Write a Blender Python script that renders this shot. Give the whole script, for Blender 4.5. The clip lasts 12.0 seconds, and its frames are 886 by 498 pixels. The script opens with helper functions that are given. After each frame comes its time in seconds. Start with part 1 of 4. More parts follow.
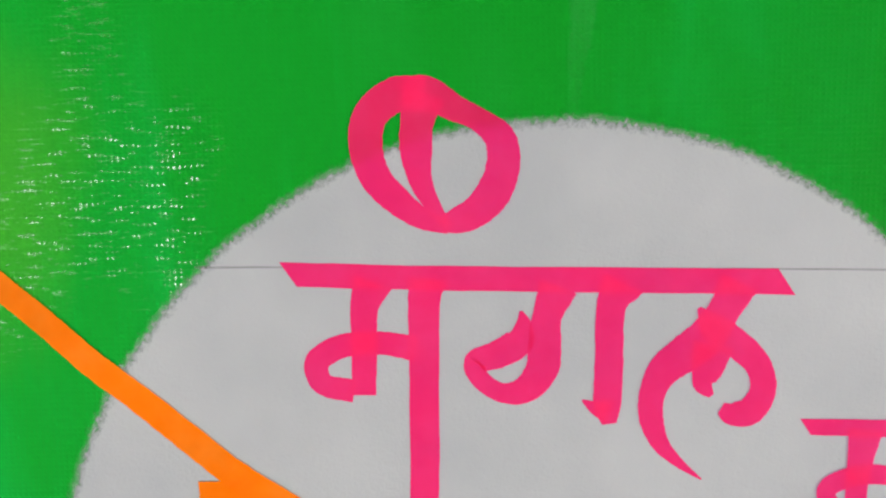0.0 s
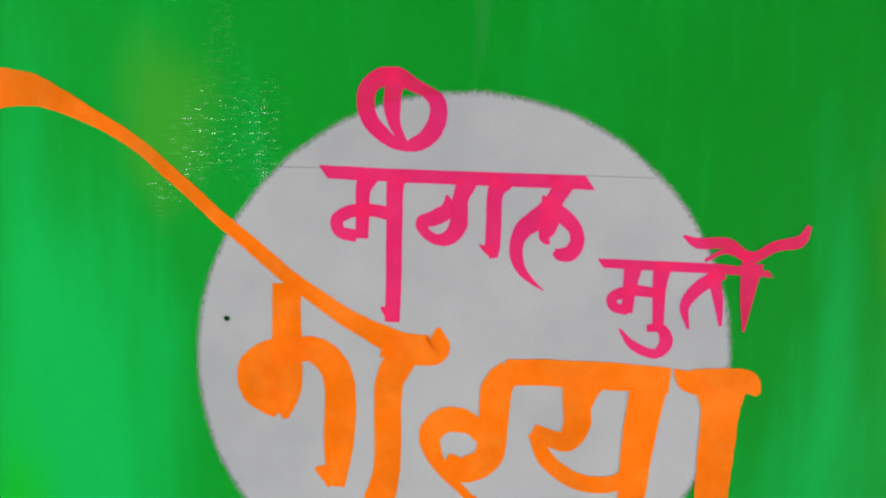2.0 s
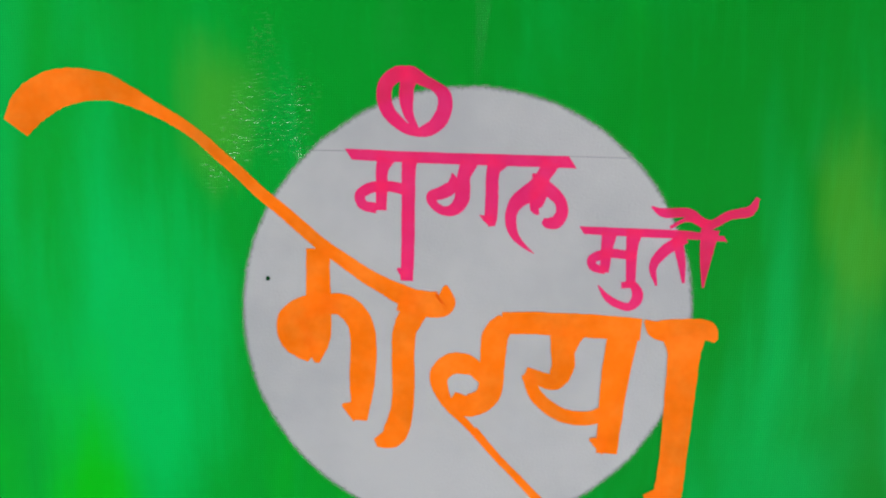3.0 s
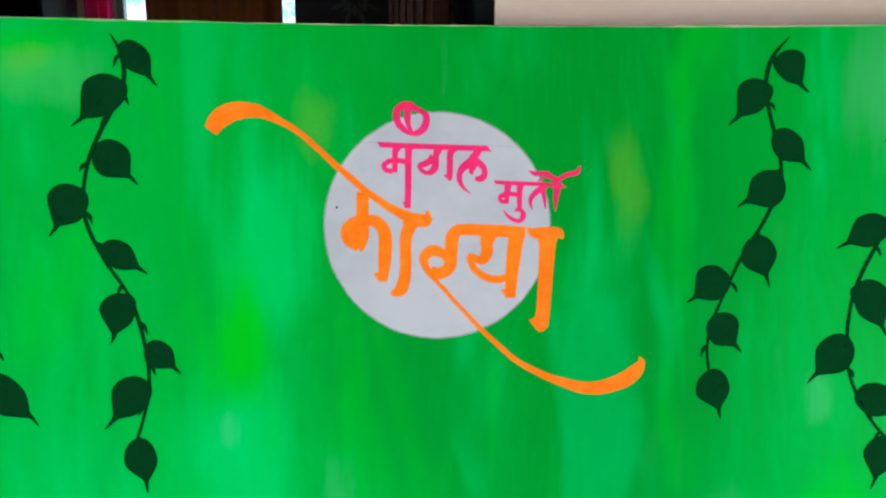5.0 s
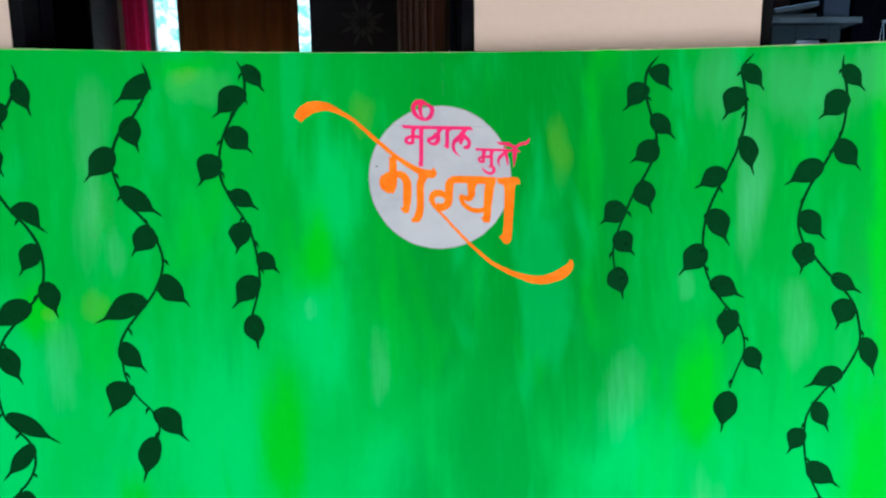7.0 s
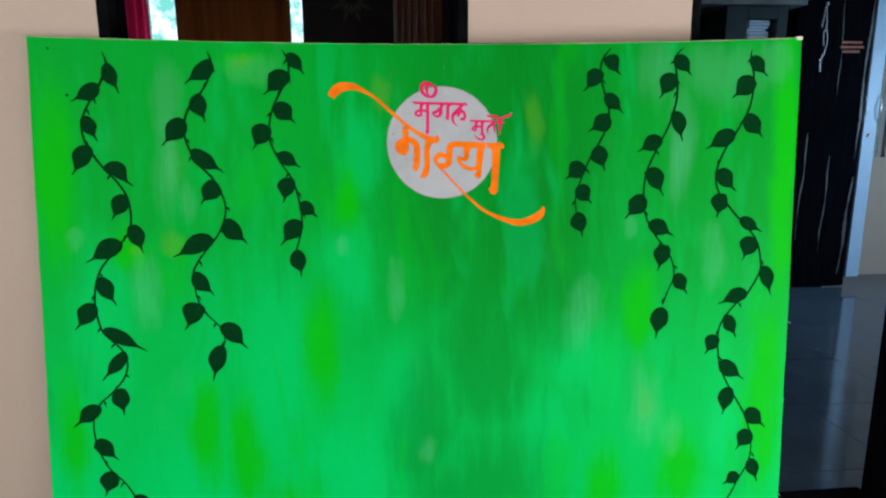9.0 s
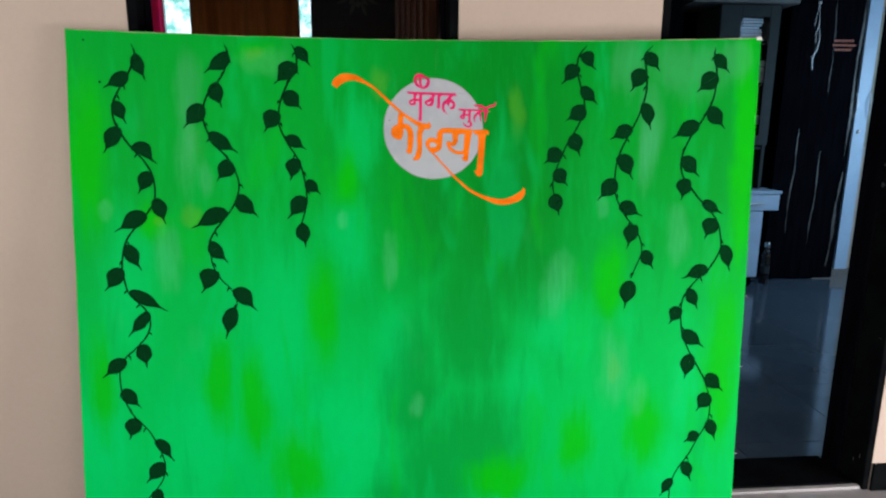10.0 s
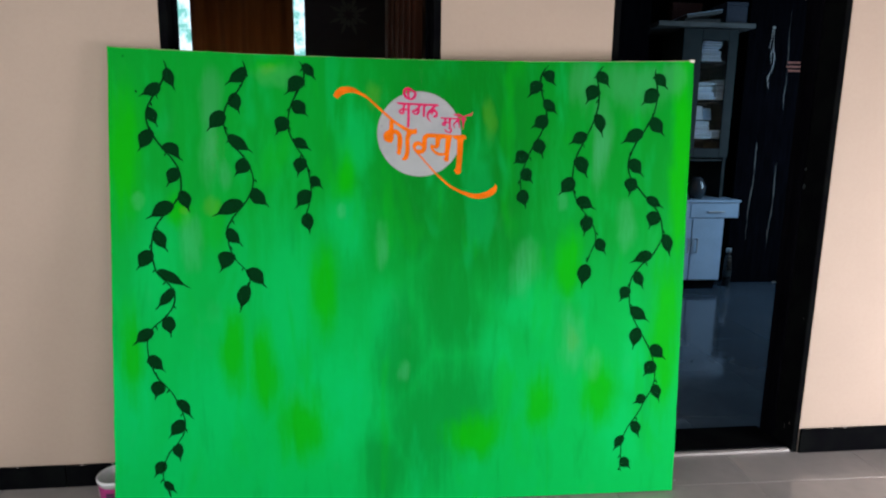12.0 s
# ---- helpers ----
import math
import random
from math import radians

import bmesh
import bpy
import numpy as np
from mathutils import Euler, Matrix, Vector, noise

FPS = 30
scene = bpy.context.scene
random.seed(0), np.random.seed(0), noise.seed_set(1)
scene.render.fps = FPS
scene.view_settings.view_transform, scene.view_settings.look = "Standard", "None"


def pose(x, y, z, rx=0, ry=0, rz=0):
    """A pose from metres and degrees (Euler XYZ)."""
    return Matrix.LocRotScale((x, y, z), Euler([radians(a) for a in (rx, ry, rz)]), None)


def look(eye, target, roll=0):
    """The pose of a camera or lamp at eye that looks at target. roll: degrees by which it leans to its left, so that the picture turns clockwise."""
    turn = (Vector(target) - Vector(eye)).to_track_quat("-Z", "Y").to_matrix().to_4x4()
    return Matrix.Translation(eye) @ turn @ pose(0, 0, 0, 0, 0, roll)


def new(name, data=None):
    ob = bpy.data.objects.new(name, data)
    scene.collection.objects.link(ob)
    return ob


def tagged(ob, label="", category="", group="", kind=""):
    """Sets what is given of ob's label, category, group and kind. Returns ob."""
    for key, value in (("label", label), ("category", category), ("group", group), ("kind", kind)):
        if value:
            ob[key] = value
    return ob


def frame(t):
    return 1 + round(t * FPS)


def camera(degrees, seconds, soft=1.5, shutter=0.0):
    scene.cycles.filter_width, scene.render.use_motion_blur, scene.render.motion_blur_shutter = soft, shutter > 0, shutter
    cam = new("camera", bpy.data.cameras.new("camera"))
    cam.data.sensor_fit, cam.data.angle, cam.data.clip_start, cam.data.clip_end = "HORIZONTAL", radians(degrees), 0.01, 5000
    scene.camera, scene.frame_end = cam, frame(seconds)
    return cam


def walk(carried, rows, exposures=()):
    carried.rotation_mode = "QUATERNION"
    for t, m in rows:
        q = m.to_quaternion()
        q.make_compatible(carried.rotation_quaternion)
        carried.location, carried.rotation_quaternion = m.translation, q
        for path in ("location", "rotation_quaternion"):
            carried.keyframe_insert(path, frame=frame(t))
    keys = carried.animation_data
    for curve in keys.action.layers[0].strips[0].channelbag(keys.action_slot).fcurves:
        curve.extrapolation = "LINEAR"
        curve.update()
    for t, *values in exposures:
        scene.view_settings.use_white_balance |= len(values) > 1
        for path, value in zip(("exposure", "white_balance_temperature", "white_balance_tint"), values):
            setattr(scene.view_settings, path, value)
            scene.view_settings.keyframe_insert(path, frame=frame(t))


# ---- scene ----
# ---------------------------------------------------------------- camera
cam = camera(71.93, 12.0, soft=2.2)
ROWS = [
    (0.0, 1.0455, -0.0249, 1.5310, 78.804, 0.793, -0.756),
    (0.5, 1.0452, -0.0695, 1.5303, 78.303, 0.285, -1.836),
    (1.0, 1.0580, -0.1100, 1.5268, 77.799, -0.108, -1.026),
    (1.5, 1.0632, -0.1499, 1.5229, 78.069, -0.064, -0.066),
    (2.0, 1.0710, -0.1910, 1.5205, 77.609, -0.536, 0.477),
    (2.5, 1.0751, -0.2327, 1.5150, 78.460, -0.320, 1.620),
    (2.7, 1.0745, -0.2386, 1.5206, 76.689, -0.256, 1.452),
    (4.5, 1.0363, -0.5558, 1.4938, 80.898, -0.352, -2.834),
    (5.0, 1.0584, -0.6859, 1.4868, 80.447, -0.324, -2.023),
    (5.5, 1.0486, -0.8294, 1.4676, 81.548, 0.075, -2.284),
    (6.0, 1.0113, -0.9362, 1.4575, 81.563, 0.968, -3.389),
    (6.5, 1.0044, -1.0896, 1.4374, 81.809, 0.390, -2.958),
    (7.0, 1.0373, -1.1921, 1.4159, 81.732, 0.562, -2.155),
    (7.2, 1.0383, -1.2348, 1.4192, 80.402, 0.083, -2.036),
    (8.8, 0.9452, -1.5751, 1.4169, 79.039, 0.499, -5.392),
    (9.0, 0.9430, -1.5829, 1.4124, 79.017, 0.397, -4.637),
    (9.5, 0.9802, -1.6893, 1.3905, 77.620, 0.061, -4.220),
    (10.0, 0.9775, -1.7908, 1.3961, 78.376, -0.333, -3.933),
    (10.5, 0.9466, -1.8745, 1.3892, 77.488, 0.645, -6.700),
    (11.0, 0.9192, -1.9613, 1.3785, 78.315, 1.239, -8.003),
    (11.5, 0.9400, -2.0377, 1.3749, 78.428, 0.014, -6.948),
    (12.0, 0.9540, -2.1392, 1.3629, 79.773, -0.817, -5.368),
]
RISE = 0.015
walk(cam, [(t, pose(x, y, z + RISE, rx, ry, rz)) for t, x, y, z, rx, ry, rz in ROWS], [(0.0, 0.44, 6750, 10), (2.5, 0.24, 6550, 10), (4.5, 0.46, 6150, 10), (7.0, 0.54, 6050, 10), (9.0, 0.22, 6450, 10), (9.5, 0.25, 6450, 10), (10.5, 0.09, 6450, 10), (12.0, 0.0, 6500, 10)])

# ---------------------------------------------------------------- light
world = bpy.data.worlds.new("sky")
scene.world = world
world.use_nodes = True
wn = world.node_tree.nodes
sky = wn.new("ShaderNodeTexSky")
sky.sky_type, sky.sun_disc, sky.sun_elevation, sky.sun_rotation = "NISHITA", False, radians(48), radians(150)
wn["Background"].inputs["Strength"].default_value = 0.12
world.node_tree.links.new(sky.outputs[0], wn["Background"].inputs["Color"])
sun = new("sun", bpy.data.lights.new("sun", "SUN"))
sun.data.energy, sun.data.angle, sun.data.color = 2.0, radians(0.6), (1.0, 0.95, 0.88)
sun.matrix_world = look((0, 0, 10), (3.0, 5.0, 0))


def window_light(name, m, sx, sy, watts, colour):
    la = bpy.data.lights.new(name, "AREA")
    la.shape, la.size, la.size_y, la.energy, la.color = "RECTANGLE", sx, sy, watts, colour
    ob = new(name, la)
    ob.matrix_world = m
    return ob


window_light("daylight_balcony_door", look((2.6, -3.58, 0.62), (2.2, 0, 0.2)), 2.4, 1.1, 38, (1.0, 0.98, 0.98))
window_light("daylight_right_window", look((4.66, -1.7, 0.62), (3.3, -0.4, 0.35)), 1.3, 0.95, 108, (1.0, 0.95, 1.0))
window_light("daylight_side_window", look((-1.70, -2.7, 1.6), (0.1, 0.1, 0.6)), 1.3, 1.4, 72, (0.92, 0.95, 1.0))
window_light("daylight_bedroom_window", look((-0.35, 3.86, 1.65), (-0.35, 0, 1.5)), 1.2, 1.3, 8, (0.9, 0.97, 1.0))
# unseen bluish lamp added to brighten the drawer unit and books
window_light("added_back_room_light", look((6.05, 1.7, 1.7), (4.2, 3.0, 0.6)), 1.0, 1.1, 52, (0.44, 0.72, 1.0))

# ---------------------------------------------------------------- materials


def tree(name):
    m = bpy.data.materials.new(name)
    m.use_nodes = True
    nt = m.node_tree
    return m, nt, nt.nodes["Principled BSDF"], nt.nodes["Material Output"]


def noise_tex(nt, scale, detail=4.0, rough=0.55, coords=None, stretch=(1, 1, 1), distort=0.0):
    if coords is None:
        coords = nt.nodes.new("ShaderNodeTexCoord").outputs["Object"]
    mp = nt.nodes.new("ShaderNodeMapping")
    mp.inputs["Scale"].default_value = stretch
    nt.links.new(coords, mp.inputs["Vector"])
    tx = nt.nodes.new("ShaderNodeTexNoise")
    for key, value in (("Scale", scale), ("Detail", detail), ("Roughness", rough), ("Distortion", distort)):
        tx.inputs[key].default_value = value
    nt.links.new(mp.outputs[0], tx.inputs["Vector"])
    return tx.outputs["Fac"]


def span(nt, value, a, b, lo, hi, smooth=True):
    mr = nt.nodes.new("ShaderNodeMapRange")
    mr.interpolation_type = "SMOOTHSTEP" if smooth else "LINEAR"
    for n, v in enumerate((a, b, lo, hi)):
        mr.inputs[n + 1].default_value = v
    nt.links.new(value, mr.inputs[0])
    return mr.outputs[0]


def mixed(nt, fac, a, b):
    mx = nt.nodes.new("ShaderNodeMix")
    mx.data_type = "RGBA"
    for socket, v in ((mx.inputs["Factor"], fac), (mx.inputs["A"], a), (mx.inputs["B"], b)):
        if isinstance(v, (tuple, float, int)):
            socket.default_value = (*v, 1.0) if isinstance(v, tuple) else v
        else:
            nt.links.new(v, socket)
    return mx.outputs["Result"]


def calc(nt, op, a, b=0.0):
    mt = nt.nodes.new("ShaderNodeMath")
    mt.operation = op
    for socket, v in zip(mt.inputs, (a, b)):
        if isinstance(v, (float, int)):
            socket.default_value = v
        else:
            nt.links.new(v, socket)
    return mt.outputs[0]


def bump(nt, bsdf, height, strength, distance):
    bp = nt.nodes.new("ShaderNodeBump")
    bp.inputs["Strength"].default_value, bp.inputs["Distance"].default_value = strength, distance
    nt.links.new(height, bp.inputs["Height"])
    nt.links.new(bp.outputs[0], bsdf.inputs["Normal"])


def surface(name, colour, second=None, rough=0.5, metal=0.0, scale=6.0, grain=60.0, relief=0.15, depth=0.002, stretch=(1, 1, 1), per_object=0.0, shine=0.5, speck=0.35):
    """A surface with stains at one scale, grain and relief at a finer one."""
    m, nt, bsdf, _ = tree(name)
    second = second or tuple(c * 0.8 for c in colour)
    big = span(nt, noise_tex(nt, scale, 5, 0.6, None, stretch), 0.35, 0.68, 0.0, 1.0)
    fine = noise_tex(nt, grain, 6, 0.65, None, stretch)
    col = mixed(nt, big, colour, second)
    col = mixed(nt, span(nt, fine, 0.4, 0.8, 0.0, speck), col, tuple(c * 0.7 for c in colour))
    if per_object:
        info = nt.nodes.new("ShaderNodeObjectInfo")
        col = mixed(nt, span(nt, info.outputs["Random"], 0, 1, 0, per_object, False), col, tuple(c * 0.55 for c in second))
    nt.links.new(col, bsdf.inputs["Base Color"])
    nt.links.new(span(nt, fine, 0.3, 0.7, max(rough - 0.08, 0.02), rough + 0.1), bsdf.inputs["Roughness"])
    bsdf.inputs["Metallic"].default_value = metal
    bsdf.inputs["Specular IOR Level"].default_value = shine
    if relief:
        bump(nt, bsdf, fine, relief, depth)
    return m


GRASS = [(0.038, 1.311, 0.062, 0.203), (0.405, 0.586, 0.051, 0.12), (0.512, 0.503, 0.055, 0.139), (0.812, 1.24, 0.041, 0.082), (0.225, 1.1, 0.056, 0.048), (2.094, 1.313, 0.049, 0.352), (2.044, 0.619, 0.065, 0.243), (1.791, 0.385, 0.085, 0.113), (1.551, 0.377, 0.065, 0.093), (0.553, 1.615, 0.07, 0.034), (0.731, 0.802, 0.055, 0.136), (1.297, 0.257, 0.13, 0.065), (0.046, 0.6, 0.047, 0.134), (0.644, 0.289, 0.107, 0.107), (1.65, 0.884, 0.054, 0.107)]
DARK = [(0.95, 0.14, 0.12, 0.15), (1.10, 0.26, 0.16, 0.20), (1.02, 0.55, 0.12, 0.20), (1.20, 0.75, 0.16, 0.20), (1.075, 1.086, 0.102, 0.152), (1.314, 0.996, 0.208, 0.191), (1.225, 0.354, 0.201, 0.164), (1.417, 1.233, 0.102, 0.205)]
MILK = [(0.334, 1.325, 0.041, 0.119), (0.263, 1.0, 0.052, 0.09), (0.947, 0.986, 0.031, 0.064), (0.794, 1.094, 0.023, 0.037), (1.49, 0.888, 0.067, 0.085), (1.88, 1.038, 0.046, 0.068), (1.774, 1.289, 0.042, 0.13), (1.675, 0.604, 0.066, 0.11), (1.751, 0.496, 0.045, 0.067), (1.032, 0.491, 0.029, 0.043), (1.627, 1.146, 0.024, 0.031), (0.078, 1.126, 0.025, 0.022), (0.391, 1.228, 0.032, 0.048)]
HAZE = [(1.896, 1.573, 0.187, 0.071), (1.704, 1.581, 0.067, 0.084), (0.568, 1.6, 0.094, 0.034), (1.779, 1.399, 0.048, 0.137), (0.344, 1.498, 0.047, 0.094), (2.053, 1.598, 0.069, 0.051)]
TEAL = [(0.85, 1.36, 0.08, 0.11), (0.80, 1.05, 0.09, 0.14), (0.147, 0.886, 0.098, 0.213), (0.029, 0.372, 0.119, 0.205), (0.325, 0.359, 0.139, 0.174), (0.598, 0.806, 0.135, 0.254), (0.785, 0.374, 0.196, 0.178), (1.368, 0.551, 0.081, 0.127), (1.492, 0.745, 0.125, 0.107), (1.917, 0.512, 0.056, 0.112), (0.965, 0.655, 0.088, 0.158), (1.871, 0.229, 0.096, 0.115)]
OLIVE = [(0.915, 1.53, 0.035, 0.05), (1.344, 1.425, 0.033, 0.08), (0.337, 1.122, 0.039, 0.039), (1.674, 0.613, 0.037, 0.044), (0.554, 1.62, 0.039, 0.022), (0.241, 1.108, 0.023, 0.019)]
GLOSS = [(0.941, 1.518, 0.032, 0.028), (0.96, 1.496, 0.022, 0.02), (0.917, 1.496, 0.02, 0.014), (0.949, 1.56, 0.01, 0.022), (0.969, 1.524, 0.02, 0.015), (0.36, 1.33, 0.04, 0.08)]


def canvas_material():
    """Green acrylic washes brushed over woven cloth."""
    m, nt, bsdf, _ = tree("green_painted_canvas")
    obj = nt.nodes.new("ShaderNodeTexCoord").outputs["Object"]
    # coordinates pulled about by brush noise, mostly up and down
    nz = nt.nodes.new("ShaderNodeTexNoise")
    nz.inputs["Scale"].default_value, nz.inputs["Detail"].default_value = 4.5, 6.0
    nt.links.new(obj, nz.inputs["Vector"])
    off = nt.nodes.new("ShaderNodeVectorMath")
    off.operation = "MULTIPLY_ADD"
    nt.links.new(nz.outputs["Color"], off.inputs[0])
    off.inputs[1].default_value, off.inputs[2].default_value = (0.07, 0.0, 0.18), (-0.035, 0.0, -0.09)
    add = nt.nodes.new("ShaderNodeVectorMath")
    nt.links.new(obj, add.inputs[0])
    nt.links.new(off.outputs[0], add.inputs[1])
    warped = add.outputs[0]

    # brush hairs fray the edges of every dab, up and down
    fray = calc(nt, "MULTIPLY", calc(nt, "SUBTRACT", noise_tex(nt, 9.0, 5, 0.6, obj, (3.4, 1, 0.45)), 0.5), 0.9)

    def patches(items, soft):
        total = None
        for u, v, ru, rv in items:
            ru, rv = ru * soft * 0.9, rv * soft * 1.2
            mp = nt.nodes.new("ShaderNodeMapping")
            mp.inputs["Location"].default_value = (-u / ru, 0, -v / rv)
            mp.inputs["Scale"].default_value = (1 / ru, 0, 1 / rv)
            nt.links.new(warped, mp.inputs["Vector"])
            ln = nt.nodes.new("ShaderNodeVectorMath")
            ln.operation = "LENGTH"
            nt.links.new(mp.outputs[0], ln.inputs[0])
            one = span(nt, calc(nt, "ADD", ln.outputs["Value"], fray), 0.25, 1.0, 1.0, 0.0)
            total = one if total is None else calc(nt, "MAXIMUM", total, one)
        return total

    streak = noise_tex(nt, 3.2, 6, 0.6, obj, (3.2, 1, 0.9), 0.4)
    cloud = noise_tex(nt, 2.2, 5, 0.6, obj, (1.6, 1, 1), 0.6)
    bristle = noise_tex(nt, 26.0, 5, 0.6, obj, (4.0, 1, 0.35))
    sep = nt.nodes.new("ShaderNodeSeparateXYZ")
    nt.links.new(obj, sep.inputs[0])
    low = span(nt, calc(nt, "ADD", sep.outputs["Z"], calc(nt, "MULTIPLY", cloud, 0.5)), 0.55, 1.65, 1.0, 0.0)
    col = mixed(nt, low, (0.001, 0.33, 0.024), (0.001, 0.475, 0.078))
    right = calc(nt, "MULTIPLY", span(nt, calc(nt, "ADD", sep.outputs["X"], calc(nt, "MULTIPLY", cloud, 0.4)), 0.80, 1.55, 0.0, 0.9), span(nt, sep.outputs["Z"], 0.65, 1.25, 0.12, 1.0))
    right = calc(nt, "MULTIPLY", right, span(nt, sep.outputs["X"], 1.38, 1.68, 1.0, 0.45))
    col = mixed(nt, right, col, (0.001, 0.200, 0.010))
    col = mixed(nt, span(nt, streak, 0.45, 0.8, 0.0, 0.35), col, (0.001, 0.52, 0.10))
    half = lambda f, k: calc(nt, "MULTIPLY", f, k)
    col = mixed(nt, half(patches(TEAL, 1.35), 0.5), col, (0.001, 0.55, 0.12))
    col = mixed(nt, half(patches(DARK, 1.35), 0.6), col, (0.001, 0.20, 0.014))
    for k, (sc, stretch, a, z, tone, much) in enumerate(((1.6, (4.5, 1, 1.2), 0.55, 0.70, (0.002, 0.44, 0.004), 0.40), (1.8, (4.0, 1, 1.0), 0.55, 0.70, (0.001, 0.54, 0.14), 0.25), (2.4, (4.0, 1, 1.4), 0.60, 0.74, (0.07, 0.46, 0.20), 0.06), (2.4, (5.0, 1, 0.9), 0.56, 0.72, (0.001, 0.25, 0.02), 0.30))):
        sh = nt.nodes.new("ShaderNodeVectorMath")
        nt.links.new(obj, sh.inputs[0])
        sh.inputs[1].default_value = (3.7 * k + 1.3, 2.1 * k, 5.9 * k + 0.7)
        dab = span(nt, noise_tex(nt, sc, 3.0, 0.55, sh.outputs[0], stretch, 0.4), a, z, 0.0, much)
        col = mixed(nt, dab, col, tone)
    col = mixed(nt, half(patches(GRASS, 1.5), 0.9), col, (0.002, 0.43, 0.001))
    col = mixed(nt, half(patches(HAZE, 1.3), 0.36), col, (0.06, 0.36, 0.14))
    col = mixed(nt, half(patches(OLIVE, 1.1), 0.26), col, (0.12, 0.36, 0.01))
    col = mixed(nt, half(patches(MILK, 1.25), half(span(nt, bristle, 0.3, 0.65, 0.6, 1.0), 0.27)), col, (0.09, 0.46, 0.22))
    col = mixed(nt, span(nt, bristle, 0.5, 0.8, 0.0, 0.12), col, (0.002, 0.50, 0.07))
    thin = noise_tex(nt, 140.0, 3, 0.6, obj)
    col = mixed(nt, span(nt, thin, 0.6, 0.8, 0.0, 0.12), col, (0.002, 0.14, 0.01))
    nt.links.new(col, bsdf.inputs["Base Color"])
    dash = span(nt, noise_tex(nt, 120.0, 3, 0.6, obj, (1.0, 1, 6.5)), 0.53, 0.66, 0.0, 1.0)
    shiny = calc(nt, "MULTIPLY", patches(GLOSS, 1.3), dash)
    nt.links.new(span(nt, shiny, 0.0, 0.7, 0.55, 0.16), bsdf.inputs["Roughness"])
    nt.links.new(span(nt, shiny, 0.0, 0.8, 0.03, 0.8), bsdf.inputs["Specular IOR Level"])
    weave = []
    for way in ("X", "Z"):
        wv = nt.nodes.new("ShaderNodeTexWave")
        wv.bands_direction = way
        wv.inputs["Scale"].default_value, wv.inputs["Distortion"].default_value = 190.0, 1.2
        wv.inputs["Detail"].default_value, wv.inputs["Detail Scale"].default_value = 2.0, 0.6
        nt.links.new(obj, wv.inputs["Vector"])
        weave.append(wv.outputs["Fac"])
    height = calc(nt, "ADD", calc(nt, "MAXIMUM", weave[0], weave[1]), calc(nt, "MULTIPLY", bristle, 1.5))
    bump(nt, bsdf, height, 0.26, 0.0006)
    return m


def paint_material(name, colour, through_colour, cover, fade=0.25, lift=0.012, shine=0.03):
    """Thin brush paint that lets a little of the ground show."""
    m, nt, bsdf, out = tree(name)
    nz = noise_tex(nt, 45.0, 5, 0.6)
    nt.links.new(mixed(nt, span(nt, nz, 0.35, 0.7, 0.0, 1.0), colour, tuple(min(c * 1.15 + lift, 1) for c in colour)), bsdf.inputs["Base Color"])
    bsdf.inputs["Roughness"].default_value = 0.55
    bsdf.inputs["Specular IOR Level"].default_value = shine
    bump(nt, bsdf, noise_tex(nt, 420.0, 3, 0.6), 0.2, 0.0004)
    tr = nt.nodes.new("ShaderNodeBsdfTransparent")
    tr.inputs[0].default_value = (*through_colour, 1)
    ms = nt.nodes.new("ShaderNodeMixShader")
    nt.links.new(span(nt, noise_tex(nt, 18.0, 4, 0.6), 0.3, 0.75, cover, cover - fade), ms.inputs[0])
    nt.links.new(tr.outputs[0], ms.inputs[1])
    nt.links.new(bsdf.outputs[0], ms.inputs[2])
    nt.links.new(ms.outputs[0], out.inputs["Surface"])
    return m


def disc_material():
    """Off-white paint on cloth, its rim brushed out dry over the weave."""
    m, nt, bsdf, out = tree("white_disc_paint")
    obj = nt.nodes.new("ShaderNodeTexCoord").outputs["Object"]
    big = noise_tex(nt, 9.0, 4, 0.6, obj)
    nt.links.new(mixed(nt, span(nt, big, 0.35, 0.7, 0, 1), (0.385, 0.405, 0.415), (0.325, 0.347, 0.36)), bsdf.inputs["Base Color"])
    bsdf.inputs["Roughness"].default_value, bsdf.inputs["Specular IOR Level"].default_value = 0.6, 0.15
    fine = noise_tex(nt, 520.0, 3, 0.7, obj)
    bump(nt, bsdf, fine, 0.5, 0.0006)
    mp = nt.nodes.new("ShaderNodeMapping")
    mp.inputs["Location"].default_value, mp.inputs["Scale"].default_value = (-DISC[0] / DISC[2], 0, -DISC[1] / DISC[3]), (1 / DISC[2], 0, 1 / DISC[3])
    nt.links.new(obj, mp.inputs["Vector"])
    ln = nt.nodes.new("ShaderNodeVectorMath")
    ln.operation = "LENGTH"
    nt.links.new(mp.outputs[0], ln.inputs[0])
    edge = calc(nt, "ADD", ln.outputs["Value"], calc(nt, "MULTIPLY", calc(nt, "SUBTRACT", fine, 0.5), 0.04))
    edge = calc(nt, "ADD", edge, calc(nt, "MULTIPLY", calc(nt, "SUBTRACT", noise_tex(nt, 28.0, 3, 0.6, obj), 0.5), 0.02))
    tr = nt.nodes.new("ShaderNodeBsdfTransparent")
    ms = nt.nodes.new("ShaderNodeMixShader")
    nt.links.new(span(nt, edge, 0.982, 1.014, 1.0, 0.0), ms.inputs[0])
    nt.links.new(tr.outputs[0], ms.inputs[1])
    nt.links.new(bsdf.outputs[0], ms.inputs[2])
    nt.links.new(ms.outputs[0], out.inputs["Surface"])
    return m


DISC = (1.085, 1.3832, 0.155, 0.155)


